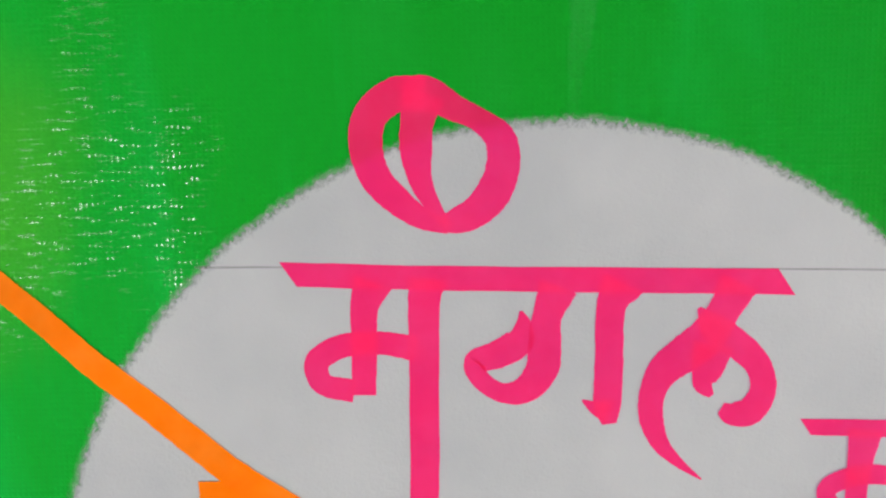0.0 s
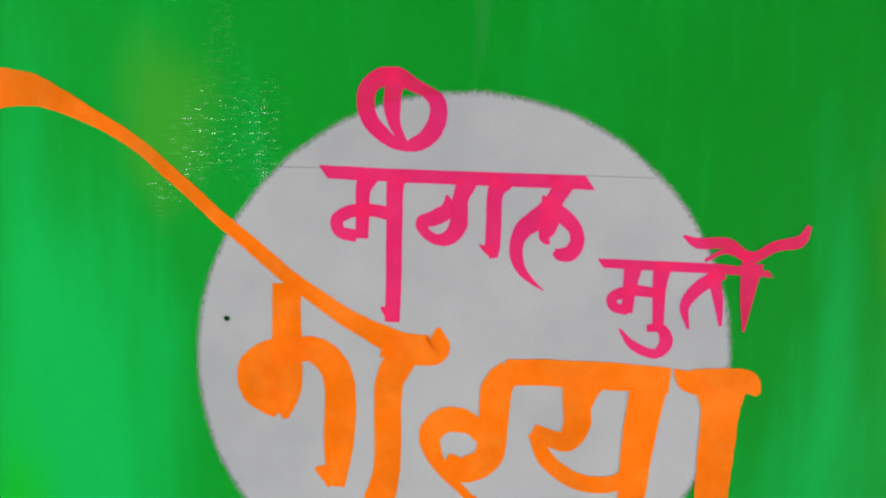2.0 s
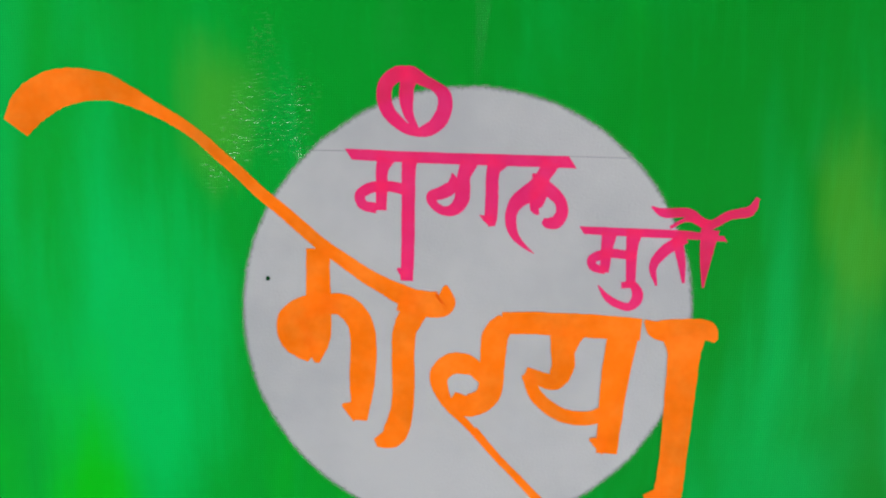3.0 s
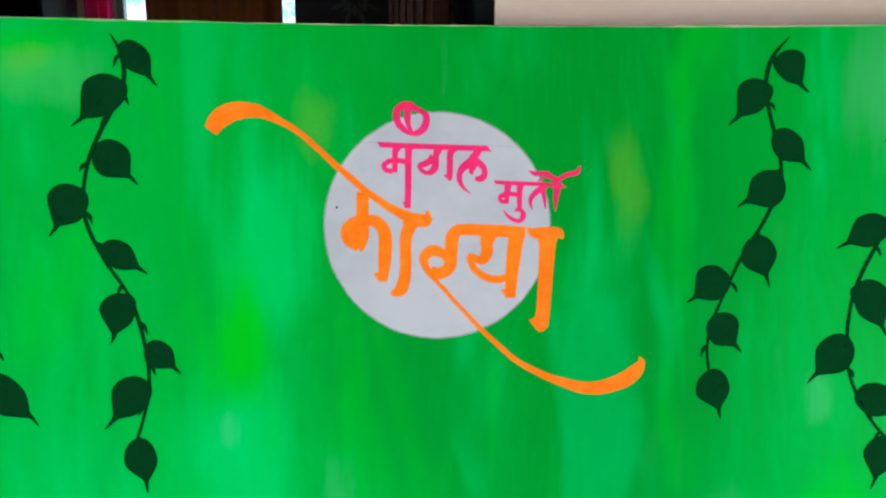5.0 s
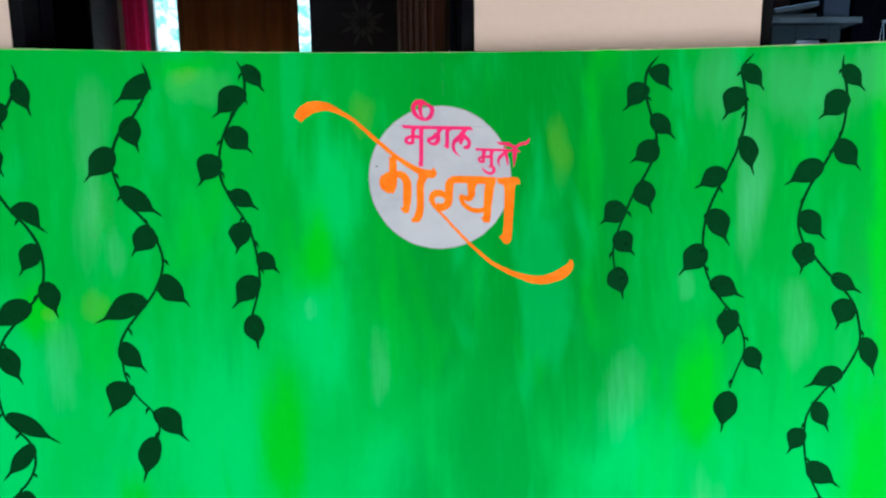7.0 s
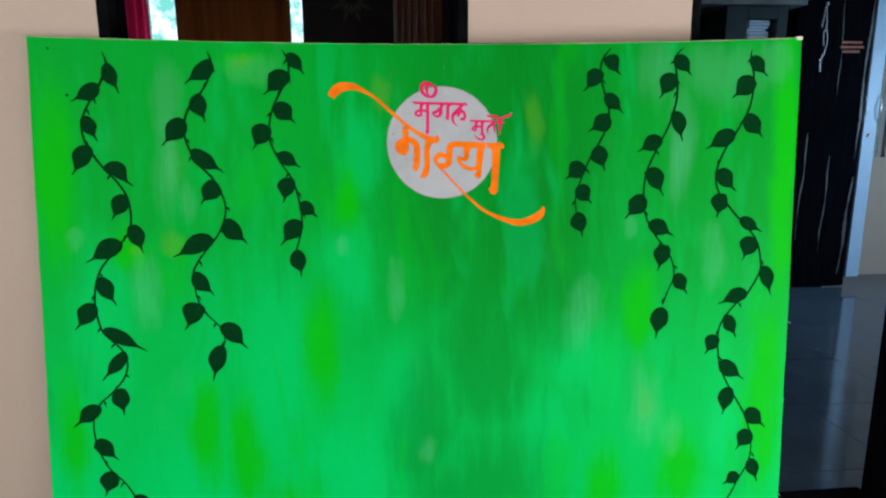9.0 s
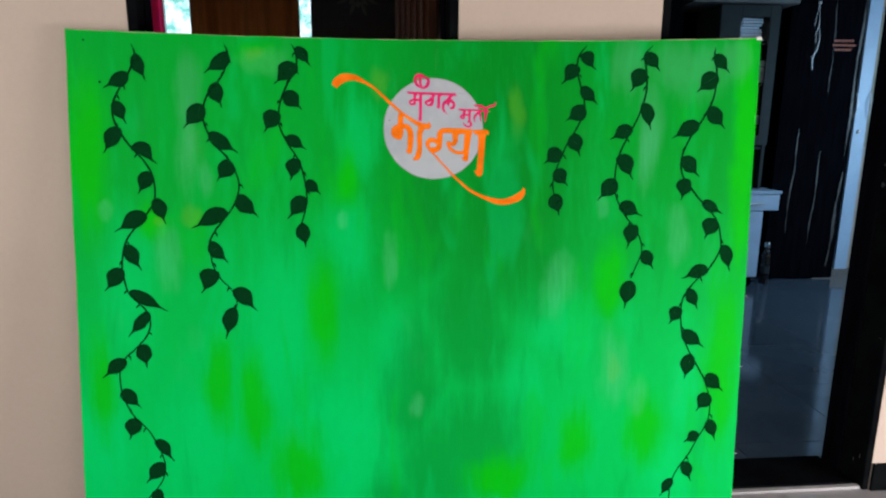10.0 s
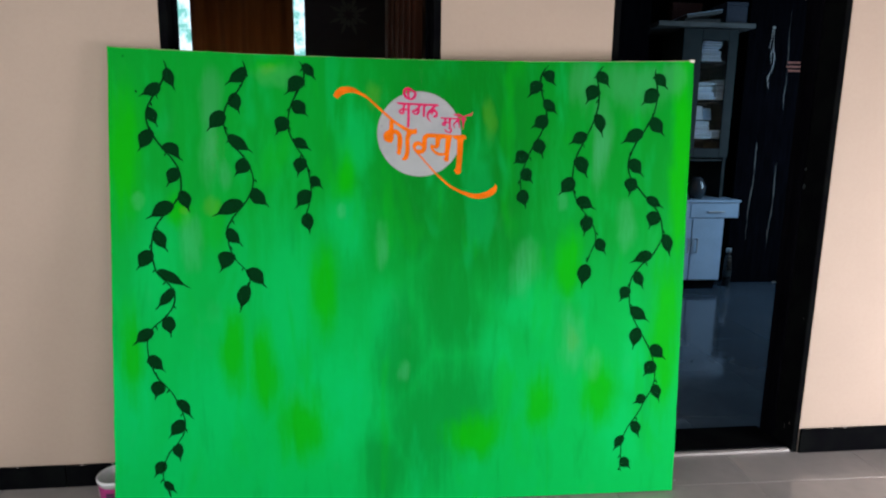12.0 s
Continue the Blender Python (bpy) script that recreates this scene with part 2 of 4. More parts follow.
def glass_material(name, tint, rough=0.03):
    m, nt, bsdf, out = tree(name)
    bsdf.inputs["Base Color"].default_value = (*tint, 1)
    bsdf.inputs["Roughness"].default_value = rough
    bsdf.inputs["Transmission Weight"].default_value = 1.0
    bsdf.inputs["IOR"].default_value = 1.1
    return m


M_CANVAS = canvas_material()
M_CLOTH = surface("bare_cloth", (0.36, 0.31, 0.20), (0.12, 0.26, 0.09), 0.85, 0, 14, 300, 0.3, 0.001)
M_WHITE = disc_material()
M_PINK = paint_material("pink_brush_paint", (1.0, 0.028, 0.150), (1.0, 0.22, 0.72), 0.60, 0.12)
M_ORANGE = paint_material("orange_brush_paint", (1.0, 0.185, 0.003), (1.0, 0.6, 0.05), 0.86, 0.24)
M_LEAF = paint_material("dark_leaf_paint", (0.002, 0.032, 0.008), (0.1, 0.6, 0.2), 0.93, 0.08, 0.0, 0.0)
M_PENCIL = paint_material("grey_pencil", (0.16, 0.16, 0.17), (1, 1, 1), 0.45, 0.4)
M_FAINT = paint_material("pale_green_wash", (0.12, 0.48, 0.20), (1, 1, 1), 0.06, 0.06)
M_VEIN = paint_material("leaf_vein_paint", (0.002, 0.075, 0.022), (1, 1, 1), 0.55, 0.35, 0.0)
M_WALL = surface("beige_wall_paint", (0.455, 0.358, 0.285), (0.425, 0.334, 0.266), 0.75, 0, 1.2, 60, 0.03, 0.001, speck=0.06)
M_CEIL = surface("white_ceiling_paint", (0.48, 0.46, 0.43), None, 0.8, 0, 1.5, 40, 0.05, 0.002)
M_BLACK = surface("black_stone", (0.003, 0.003, 0.004), (0.005, 0.006, 0.006), 0.5, 0, 8, 120, 0.05, 0.001, shine=0.0)
M_BLACKWOOD = surface("black_laminate", (0.002, 0.002, 0.003), (0.004, 0.004, 0.006), 0.6, 0, 5, 50, 0.05, 0.0005, (6, 6, 0.6), shine=0.0)
M_STREAK = surface("pale_laminate_streak", (0.075, 0.066, 0.06), (0.012, 0.011, 0.010), 0.5, 0, 14, 60, 0.1, 0.001)
M_TILE = surface("grey_floor_tile", (0.32, 0.295, 0.285), (0.27, 0.255, 0.25), 0.10, 0, 2.2, 14, 0.02, 0.001, (1, 1, 1), 0.12)
# dimness of the back rooms put into a darker, bluer tile colour
M_TILE_DIM = surface("dimmed_floor_tile", (0.07, 0.095, 0.125), (0.055, 0.075, 0.10), 0.08, 0, 2.2, 14, 0.02, 0.001, (1, 1, 1), 0.2)
M_GROUT = surface("floor_joint", (0.16, 0.14, 0.13), None, 0.9)
M_SILL = surface("pale_threshold_stone", (0.36, 0.34, 0.33), None, 0.35)
M_BROWN = surface("dark_brown_wood", (0.040, 0.013, 0.006), (0.018, 0.006, 0.003), 0.45, 0, 4, 30, 0.1, 0.001, (8, 8, 0.5), shine=0.08)
M_CURTAIN = surface("red_brown_curtain_cloth", (0.16, 0.055, 0.022), (0.10, 0.035, 0.014), 0.8, 0, 5, 200, 0.2, 0.001, (5, 5, 0.4), shine=0.1)
M_GREY = surface("slate_grey_laminate", (0.085, 0.082, 0.105), (0.10, 0.097, 0.12), 0.4, 0, 6, 60, 0.05, 0.001)
M_EMBLEM = surface("grey_floral_print", (0.20, 0.22, 0.22), None, 0.45)
M_PINKCLOTH = surface("pink_curtain_cloth", (0.75, 0.03, 0.20), (0.55, 0.02, 0.14), 0.9, 0, 10, 200, 0.2, 0.001)


def let_light_through(m, colour, share):
    """Thin cloth that glows a little when lit from behind."""
    nt = m.node_tree
    out = next(n for n in nt.nodes if n.type == "OUTPUT_MATERIAL")
    bsdf = next(n for n in nt.nodes if n.type == "BSDF_PRINCIPLED")
    tl = nt.nodes.new("ShaderNodeBsdfTranslucent")
    tl.inputs[0].default_value = (*colour, 1)
    ms = nt.nodes.new("ShaderNodeMixShader")
    ms.inputs[0].default_value = share
    nt.links.new(bsdf.outputs[0], ms.inputs[1])
    nt.links.new(tl.outputs[0], ms.inputs[2])
    nt.links.new(ms.outputs[0], out.inputs["Surface"])


let_light_through(M_CURTAIN, (0.22, 0.06, 0.015), 0.3)
let_light_through(M_PINKCLOTH, (0.95, 0.05, 0.26), 0.75)
M_BLUEGREY = surface("pale_blue_grey_laminate", (0.34, 0.46, 0.60), (0.30, 0.41, 0.54), 0.45, 0, 4, 60, 0.05, 0.001)
M_STEEL = surface("brushed_steel", (0.45, 0.48, 0.50), None, 0.35, 0.9)
M_CABINET = surface("charcoal_cabinet_laminate", (0.026, 0.034, 0.036), None, 0.5, shine=0.1)
M_PAPER = surface("book_paper", (0.86, 0.88, 0.88), (0.66, 0.72, 0.78), 0.85, 0, 30, 200, 0.2, 0.001, (1, 1, 8), 0.45)
M_GLASS = glass_material("cabinet_glass", (0.9, 0.95, 1.0))
M_JAR = surface("smoky_glassy_jar", (0.035, 0.045, 0.055), None, 0.10)
M_SHELFTOP = surface("dull_grey_board", (0.095, 0.10, 0.10), (0.05, 0.055, 0.055), 0.6, 0, 6, 60, 0.05, 0.001)
M_DARKRED = surface("dark_red_card", (0.05, 0.005, 0.004), None, 0.7)
M_NAVY = surface("navy_card", (0.006, 0.014, 0.035), None, 0.6)
M_RED = surface("orange_red_print", (0.30, 0.06, 0.025), None, 0.6)
M_BUCKET = surface("white_plastic", (0.70, 0.70, 0.72), (0.60, 0.61, 0.64), 0.4, 0, 10, 80, 0.05, 0.001)
M_LABEL = surface("magenta_label", (0.42, 0.03, 0.19), None, 0.45)
M_INK = surface("dark_label_print", (0.02, 0.02, 0.07), None, 0.5)
M_BOTTLE = surface("dark_bottle", (0.003, 0.004, 0.004), None, 0.25)
M_PALE = surface("pale_metal", (0.6, 0.6, 0.6), None, 0.4, 0.6)
M_SCUFF = surface("chipped_plaster", (0.75, 0.70, 0.66), None, 0.9)


def plain_glow(name, colour, strength):
    m, nt, bsdf, out = tree(name)
    em = nt.nodes.new("ShaderNodeEmission")
    nz = noise_tex(nt, 5.0, 5, 0.65)
    nt.links.new(mixed(nt, span(nt, nz, 0.42, 0.60, 0, 1.0), colour, (0.16, 0.50, 0.44)), em.inputs[0])
    em.inputs[1].default_value = strength
    nt.links.new(em.outputs[0], out.inputs["Surface"])
    return m


M_OUTSIDE = plain_glow("bright_daylight_distance", (0.80, 0.96, 1.0), 1.5)

# ---------------------------------------------------------------- mesh helpers


def part(name, bm, material, parent=None, label="", m=None):
    me = bpy.data.meshes.new(name)
    bm.to_mesh(me)
    bm.free()
    me.materials.append(material)
    ob = new(name, me)
    if m is not None:
        ob.matrix_world = m
    if parent is not None:
        ob.parent = parent
    if label:
        tagged(ob, label)
    return ob


def box(x0, y0, z0, x1, y1, z1, bevel=0.0, bm=None):
    bm = bm or bmesh.new()
    made = bmesh.ops.create_cube(bm, size=1.0)["verts"]
    bmesh.ops.transform(bm, verts=made, matrix=Matrix.Translation(((x0 + x1) / 2, (y0 + y1) / 2, (z0 + z1) / 2)) @ Matrix.Diagonal((x1 - x0, y1 - y0, z1 - z0, 1)))
    if bevel:
        edges = list({e for v in made for e in v.link_edges})
        bmesh.ops.bevel(bm, geom=edges, offset=bevel, segments=2, profile=0.5, affect="EDGES")
    return bm


def lathe(profile, steps=32, bm=None):
    """A body turned round the z axis from (radius, z) pairs."""
    bm = bm or bmesh.new()
    rings = []
    for r, z in profile:
        rings.append([bm.verts.new((r * math.cos(2 * math.pi * k / steps), r * math.sin(2 * math.pi * k / steps), z)) for k in range(steps)])
    for a, b in zip(rings, rings[1:]):
        for k in range(steps):
            bm.faces.new((a[k], a[(k + 1) % steps], b[(k + 1) % steps], b[k]))
    for f in bm.faces:
        f.smooth = True
    return bm


def curve_points(rows, fine):
    """Catmull-Rom through the given rows."""
    p = [np.array(r, float) for r in rows]
    p = [2 * p[0] - p[1], *p, 2 * p[-1] - p[-2]]
    out = []
    for k in range(1, len(p) - 2):
        for s in range(fine):
            t = s / fine
            out.append(0.5 * (2 * p[k] + (p[k + 1] - p[k - 1]) * t + (2 * p[k - 1] - 5 * p[k] + 4 * p[k + 1] - p[k + 2]) * t * t + (3 * p[k] - p[k - 1] - 3 * p[k + 1] + p[k + 2]) * t ** 3))
    out.append(p[-2])
    return out


def ribbon(bm, rows, y, fine=8, rough=0.02, seed=0, slant=None):
    rnd = random.Random(seed)
    pts = curve_points(rows, fine)
    pairs = []
    for k, q in enumerate(pts):
        a, b = pts[max(k - 1, 0)], pts[min(k + 1, len(pts) - 1)]
        d = (b - a)[:2]
        d = d / (np.hypot(*d) + 1e-9)
        n = np.array((-d[1], d[0])) if slant is None else np.array(slant)
        h = max(q[2], 0.2) / 2
        wa, wb = h * (1 + rnd.uniform(-rough, rough)), h * (1 + rnd.uniform(-rough, rough))
        l, r = q[:2] + n * wa, q[:2] - n * wb
        pairs.append((bm.verts.new((l[0] / 1000, y, l[1] / 1000)), bm.verts.new((r[0] / 1000, y, r[1] / 1000))))
    for (a, b), (c, d) in zip(pairs, pairs[1:]):
        bm.faces.new((a, b, d, c))


def thing(name, m, label, category, group="", kind=""):
    ob = new(name)
    ob.empty_display_size = 0.1
    ob.matrix_world = m
    return tagged(ob, label, category, group, kind)


def setting(name, bm, material, label, m=None):
    return tagged(part(name, bm, material, None, "", m), label, "", "", "structure")


# ---------------------------------------------------------------- the hall and the rooms behind it
WALL = pose(0, 0.215, 0, 0, 0, 1.03)
DEEP = 0.22
TOP = 2.85
OPEN_L, OPEN_R = (0.157, 1.165), (1.829, 2.815)
DOOR_H = 2.42


def front_wall():
    bm = bmesh.new()
    box(-2.0, 0, 0, OPEN_L[0], 0.10, TOP, 0.0, bm)
    for x0, x1, z0, z1 in ((OPEN_L[1], OPEN_R[0], 0, TOP), (OPEN_R[1], 5.2, 0, TOP), (OPEN_L[0], OPEN_L[1], DOOR_H, TOP), (OPEN_R[0], OPEN_R[1], DOOR_H, TOP)):
        box(x0, 0, z0, x1, DEEP, z1, 0.0, bm)
    return setting("wall_front", bm, M_WALL, "beige painted plaster wall with two black door openings", WALL)


front_wall()


def lining(x0, x1, name, label, th=0.045, near=DEEP):
    """Black stone lining of a door opening, a little proud of the plaster."""
    root = tagged(thing(name, WALL, label, "door frame", "", "structure"))
    part("jamb", box(x0 + 0.001, -0.002, 0.0, x0 + th, near + 0.012, DOOR_H - 0.001, 0.004), M_BLACK, root)
    part("jamb", box(x1 - th, -0.002, 0.0, x1 - 0.001, DEEP + 0.012, DOOR_H - 0.001, 0.004), M_BLACK, root)
    part("head", box(x0 + th + 0.001, -0.002, DOOR_H - th, x1 - th - 0.001, DEEP + 0.012, DOOR_H - 0.001, 0.004), M_BLACK, root)
    part("stop", box(x0 + th, near * 0.55, 0.0, x0 + th + 0.010, near, DOOR_H - th, 0.003), M_BLACKWOOD, root)
    part("stop", box(x1 - th - 0.010, DEEP * 0.55, 0.0, x1 - th, DEEP, DOOR_H - th, 0.003), M_BLACKWOOD, root)
    return root


lining(*OPEN_L, "door_1", "black stone lining of the doorway behind the board", 0.030, 0.10)
frame_r = lining(*OPEN_R, "door_2", "black stone lining of the open doorway beside the board", 0.028)
part("threshold", box(OPEN_R[0] + 0.046, 0.03, 0.0, OPEN_R[1] - 0.046, DEEP + 0.01, 0.018, 0.003), M_BLACK, frame_r, "black stone threshold")
part("threshold_edge", box(OPEN_R[0] + 0.046, 0.004, 0.0, OPEN_R[1] - 0.03, 0.028, 0.012, 0.003), M_SILL, frame_r, "pale stone strip before the threshold")
for z, r in ((1.195, 0.011), (1.27, 0.006)):
    part("screw_cap", lathe([(0.0001, 0.004), (r * 0.8, 0.004), (r, 0.0)], 16), M_CABINET, frame_r, "", pose(OPEN_R[1] - 0.0285, 0.12, z, 0, -90, 0))
for k, (y, z, a, c) in enumerate(((0.03, 0.12, 0.002, 0.016), (0.06, 0.09, 0.0015, 0.020), (0.02, 0.62, 0.002, 0.005))):
    part("scuff", box(OPEN_R[1] - 0.0295, y, z, OPEN_R[1] - 0.0275, y + a, z + c, 0.0006), M_STREAK, frame_r, "pale paint scuff")


def skirting(name, x0, x1, high=0.115):
    bm = box(x0, -0.013, 0.0, x1, -0.0005, high, 0.003)
    ob = setting(name, bm, M_BLACK, "black stone skirting with chipped top edge", WALL)
    rnd = random.Random(len(name) + int(x0 * 10) + 40)
    for _ in range(5):
        x = rnd.uniform(max(x0, -1.2) + 0.05, min(x1, 3.6) - 0.05)
        chip = bmesh.new()
        bmesh.ops.create_icosphere(chip, subdivisions=1, radius=0.004)
        bmesh.ops.transform(chip, matrix=Matrix.Translation((x, -0.010, high - 0.0015)) @ Matrix.Diagonal((rnd.uniform(0.6, 3.0), 0.7, 0.6, 1)), verts=chip.verts)
        part("plaster_chip", chip, M_SCUFF, ob)
    return ob


skirting("baseboard", OPEN_R[1] + 0.001, 5.2)
skirting("baseboard", -2.0, -0.3015, 0.092)
skirting("baseboard", -0.2990, OPEN_L[0] - 0.001, 0.092)
skirting("baseboard", OPEN_L[1] + 0.001, OPEN_R[0] - 0.001)

# shell of the hall and of the two rooms
HALL = (-1.75, 4.7, -3.65)


def rear_wall():
    bm = bmesh.new()
    y0, y1 = HALL[2] - 0.2, HALL[2]
    for x0, x1, z0, z1 in ((HALL[0], 1.3, 0, TOP), (3.9, HALL[1], 0, TOP), (1.3, 3.9, 2.05, TOP)):
        box(x0, y0, z0, x1, y1, z1, 0, bm)
    return setting("wall_rear", bm, M_WALL, "beige plaster wall with a wide balcony door")


def side_wall():
    bm = bmesh.new()
    x0, x1 = HALL[0] - 0.2, HALL[0]
    for y0, y1, z0, z1 in ((HALL[2] - 0.2, -3.4, 0, TOP), (-2.0, 4.2, 0, TOP), (-3.4, -2.0, 0, 1.1), (-3.4, -2.0, 2.65, TOP)):
        box(x0, y0, z0, x1, y1, z1, 0, bm)
    return setting("wall_left", bm, M_WALL, "beige plaster side wall with a window")


rear_wall()
side_wall()


def wall_with_window(name, x0, x1, y0, y1, w0, w1, s, h, label):
    bm = bmesh.new()
    for a, b, c, d in ((y0, w0, 0, TOP), (w1, y1, 0, TOP), (w0, w1, 0, s), (w0, w1, h, TOP)):
        box(x0, a, c, x1, b, d, 0, bm)
    return setting(name, bm, M_WALL, label)


wall_with_window("wall_right", HALL[1], HALL[1] + 0.2, HALL[2] - 0.2, 0.24, -2.4, -1.0, 0.1, 2.0, "beige plaster side wall with a tall window")
setting("ceiling", box(-2.6, HALL[2] - 0.2, TOP, 6.3, 4.3, TOP + 0.15), M_CEIL, "plain white painted ceiling")
setting("wall_between_rooms", box(1.45, 0.50, 0, 1.57, 4.0, TOP), M_WALL, "beige partition wall between the two back rooms")


def far_wall():
    bm = bmesh.new()
    for x0, x1, z0, z1 in ((-2.6, -1.12, 0, TOP), (0.48, 5.12, 0, TOP), (5.62, 6.3, 0, TOP), (-1.12, 0.48, 0, 0.95), (-1.12, 0.48, 2.80, TOP), (5.12, 5.62, 0, 1.15), (5.12, 5.62, 2.5, TOP)):
        box(x0, 3.95, z0, x1, 4.15, z1, 0, bm)
    return setting("wall_far", bm, M_WALL, "far beige wall with bright windows")


far_wall()
# unseen wall; its opening is made up to hold the added lamp
wall_with_window("wall_far_side", 6.1, 6.3, 0.45, 3.95, 1.1, 2.3, 1.0, 2.3, "unseen beige end wall of the back room with an added window opening")
setting("backdrop", box(-4.0, 6.4, -0.5, 8.0, 6.42, 4.5), M_OUTSIDE, "bright hazy daylight and pale greenery outside the windows")
setting("ground", box(-40, -40, -0.35, 40, 40, -0.30), M_GROUT, "earth outside the house")

# floor: bed of joint mortar with single tiles on it
floor_bed = setting("floor", box(-2.6, HALL[2] - 0.2, -0.06, 6.3, 4.3, -0.0035), M_GROUT, "polished grey floor tiles with dark joints")

# ---------------------------------------------------------------- the painted board
LEAN = 5.904
BOARD = pose(0, 0, RISE, -LEAN, 0, 0) @ pose(0, 0, 0, 0, -0.155, 0)
BW, BH, BT, SKEW = 2.131, 1.672, 0.026, -0.034
board = thing("painted_backdrop_board", BOARD, "large leaning canvas board painted bright green with leafy vines and lettering", "backdrop board")


def edge_top(u):
    s = (u - BW / 2) / (BW / 2)
    return BH - 0.019 * (1 - s * s)


def board_bm():
    bm = bmesh.new()
    nu, nv = 28, 20
    rnd = random.Random(5)
    jag = [rnd.uniform(-0.0012, 0.0012) for _ in range(nu + nv + 2)]

    def at(i, j, y):
        u, top = BW * i / nu, edge_top(BW * i / nu)
        v = -0.0148 + (top + 0.0148) * j / nv
        x = u + SKEW * (1 - v / BH)
        if i in (0, nu):
            x += jag[nu + j]
        z = v + (jag[i] if j == nv else 0)
        return bm.verts.new((x, y, z))

    front = [[at(i, j, 0.0) for j in range(nv + 1)] for i in range(nu + 1)]
    back = [[at(i, j, BT) for j in range(nv + 1)] for i in range(nu + 1)]
    for i in range(nu):
        for j in range(nv):
            bm.faces.new((front[i][j], front[i + 1][j], front[i + 1][j + 1], front[i][j + 1]))
            bm.faces.new((back[i][j], back[i][j + 1], back[i + 1][j + 1], back[i + 1][j]))
    for i in range(nu):
        bm.faces.new((front[i][nv], front[i + 1][nv], back[i + 1][nv], back[i][nv]))
        bm.faces.new((front[i + 1][0], front[i][0], back[i][0], back[i + 1][0]))
    for j in range(nv):
        bm.faces.new((front[0][j], front[0][j + 1], back[0][j + 1], back[0][j]))
        bm.faces.new((front[nu][j + 1], front[nu][j], back[nu][j], back[nu][j + 1]))
    return bm


canvas = part("canvas", board_bm(), M_CANVAS, board, "woven canvas brushed with mottled green paint")
# bare folded cloth on the upper rim and corner
rim = bmesh.new()
for k in range(40):
    u0, u1 = BW * k / 40, BW * (k + 1) / 40
    vs = [rim.verts.new((u, y, edge_top(u) + 0.0015)) for u, y in ((u0, 0.004), (u1, 0.004), (u1, BT), (u0, BT))]
    rim.faces.new(vs)
part("cloth_rim", rim, M_CLOTH, board, "bare cloth folded over the top")
rim = bmesh.new()
rnd = random.Random(21)
ribbon_rows = [(1000 * BW * k / 60, 1000 * edge_top(BW * k / 60) - 0.9, rnd.uniform(0.3, 1.6) * (2.0 if k > 38 or k < 8 else 1.0)) for k in range(61)]
ribbon(rim, ribbon_rows, -0.00012, 4, 0.35, 8)
part("worn_edge", rim, M_CLOTH, board, "tan cloth showing along the worn top edge")
for u, v, du, dv in ((2.118, 0.842, 10, -5), (2.113, 0.60, 6, 1), (2.109, 0.30, 4, -3), (2.102, 0.02, 9, 6)):
    thread = bmesh.new()
    ribbon(thread, [(1000 * u - 3, 1000 * v, 1.2), (1000 * u + du * 0.5, 1000 * v + dv, 1.0), (1000 * u + du, 1000 * v + dv * 1.6, 0.6)], 0.001, 4, 0.1, 3)
    part("loose_thread", thread, M_BUCKET, board, "loose white thread at the cut edge")
fold = box(BW - 0.016, -0.0006, BH - 0.007, BW + 0.002, BT, BH + 0.003, 0.001)
part("cloth_corner", fold, M_SCUFF, board, "pale folded cloth corner")
for x0, z0, x1, z1 in ((0.02, 1.58, 2.11, 1.64), (-0.01, -0.012, 2.08, 0.05)):
    part("stretcher_bar", box(x0, BT + 0.0005, z0, x1, BT + 0.010, z1, 0.002), M_BROWN, board)

Y_DISC, Y_LEAF = -0.00015, -0.0002


def disc_bm():
    bm = bmesh.new()
    rnd = random.Random(3)
    cu, cv, ru, rv = DISC[0], DISC[1], DISC[2] * 1.04, DISC[3] * 1.04
    n = 160
    ring = []
    for k in range(n):
        a = 2 * math.pi * k / n
        wob = 1 + 0.006 * math.sin(3 * a + 1) + 0.004 * math.sin(7 * a) + rnd.uniform(-0.003, 0.003)
        ring.append(bm.verts.new((cu + ru * wob * math.cos(a), Y_DISC, cv + rv * wob * math.sin(a))))
    mid = bm.verts.new((cu, Y_DISC, cv))
    for k in range(n):
        bm.faces.new((mid, ring[k], ring[(k + 1) % n]))
    return bm


disc = part("disc", disc_bm(), M_WHITE, board, "round white painted disc with soft edge")

# brush lettering: strokes of changing width, joined letter by letter
letters = {}
layer = [0]


def stroke(letter, rows):
    layer[0] += 1
    bm = letters.setdefault(letter, bmesh.new())
    slant = (-0.55, 0.83) if letter.startswith("bar") and letter != "bar3" else None
    ribbon(bm, rows, -0.0003 - 0.000008 * layer[0], 8, 0.03, layer[0], slant)


stroke('ring', [(1047.0, 1546.1, 10.2), (1038.4, 1546.2, 10.2), (1030.8, 1540.3, 10.2), (1029.2, 1531.3, 9.9), (1031.9, 1522.2, 9.2), (1037.6, 1515.7, 8.4), (1045.0, 1510.0, 6.4), (1053.4, 1506.7, 3.4)])
stroke('ring', [(1047.0, 1546.5, 12.3), (1044.5, 1538.4, 9.9), (1044.0, 1530.7, 9.6), (1044.8, 1522.8, 7.3), (1047.3, 1516.0, 5.4), (1052.6, 1507.9, 2.4)])
stroke('ring', [(1040.0, 1547.2, 8.2), (1047.5, 1546.5, 9.6), (1055.7, 1542.0, 7.6), (1063.1, 1538.3, 6.9), (1069.0, 1532.6, 9.3), (1069.6, 1524.8, 10.0), (1066.9, 1517.4, 10.4), (1061.9, 1511.9, 9.4), (1056.3, 1509.2, 8.1), (1051.7, 1508.2, 5.1)])
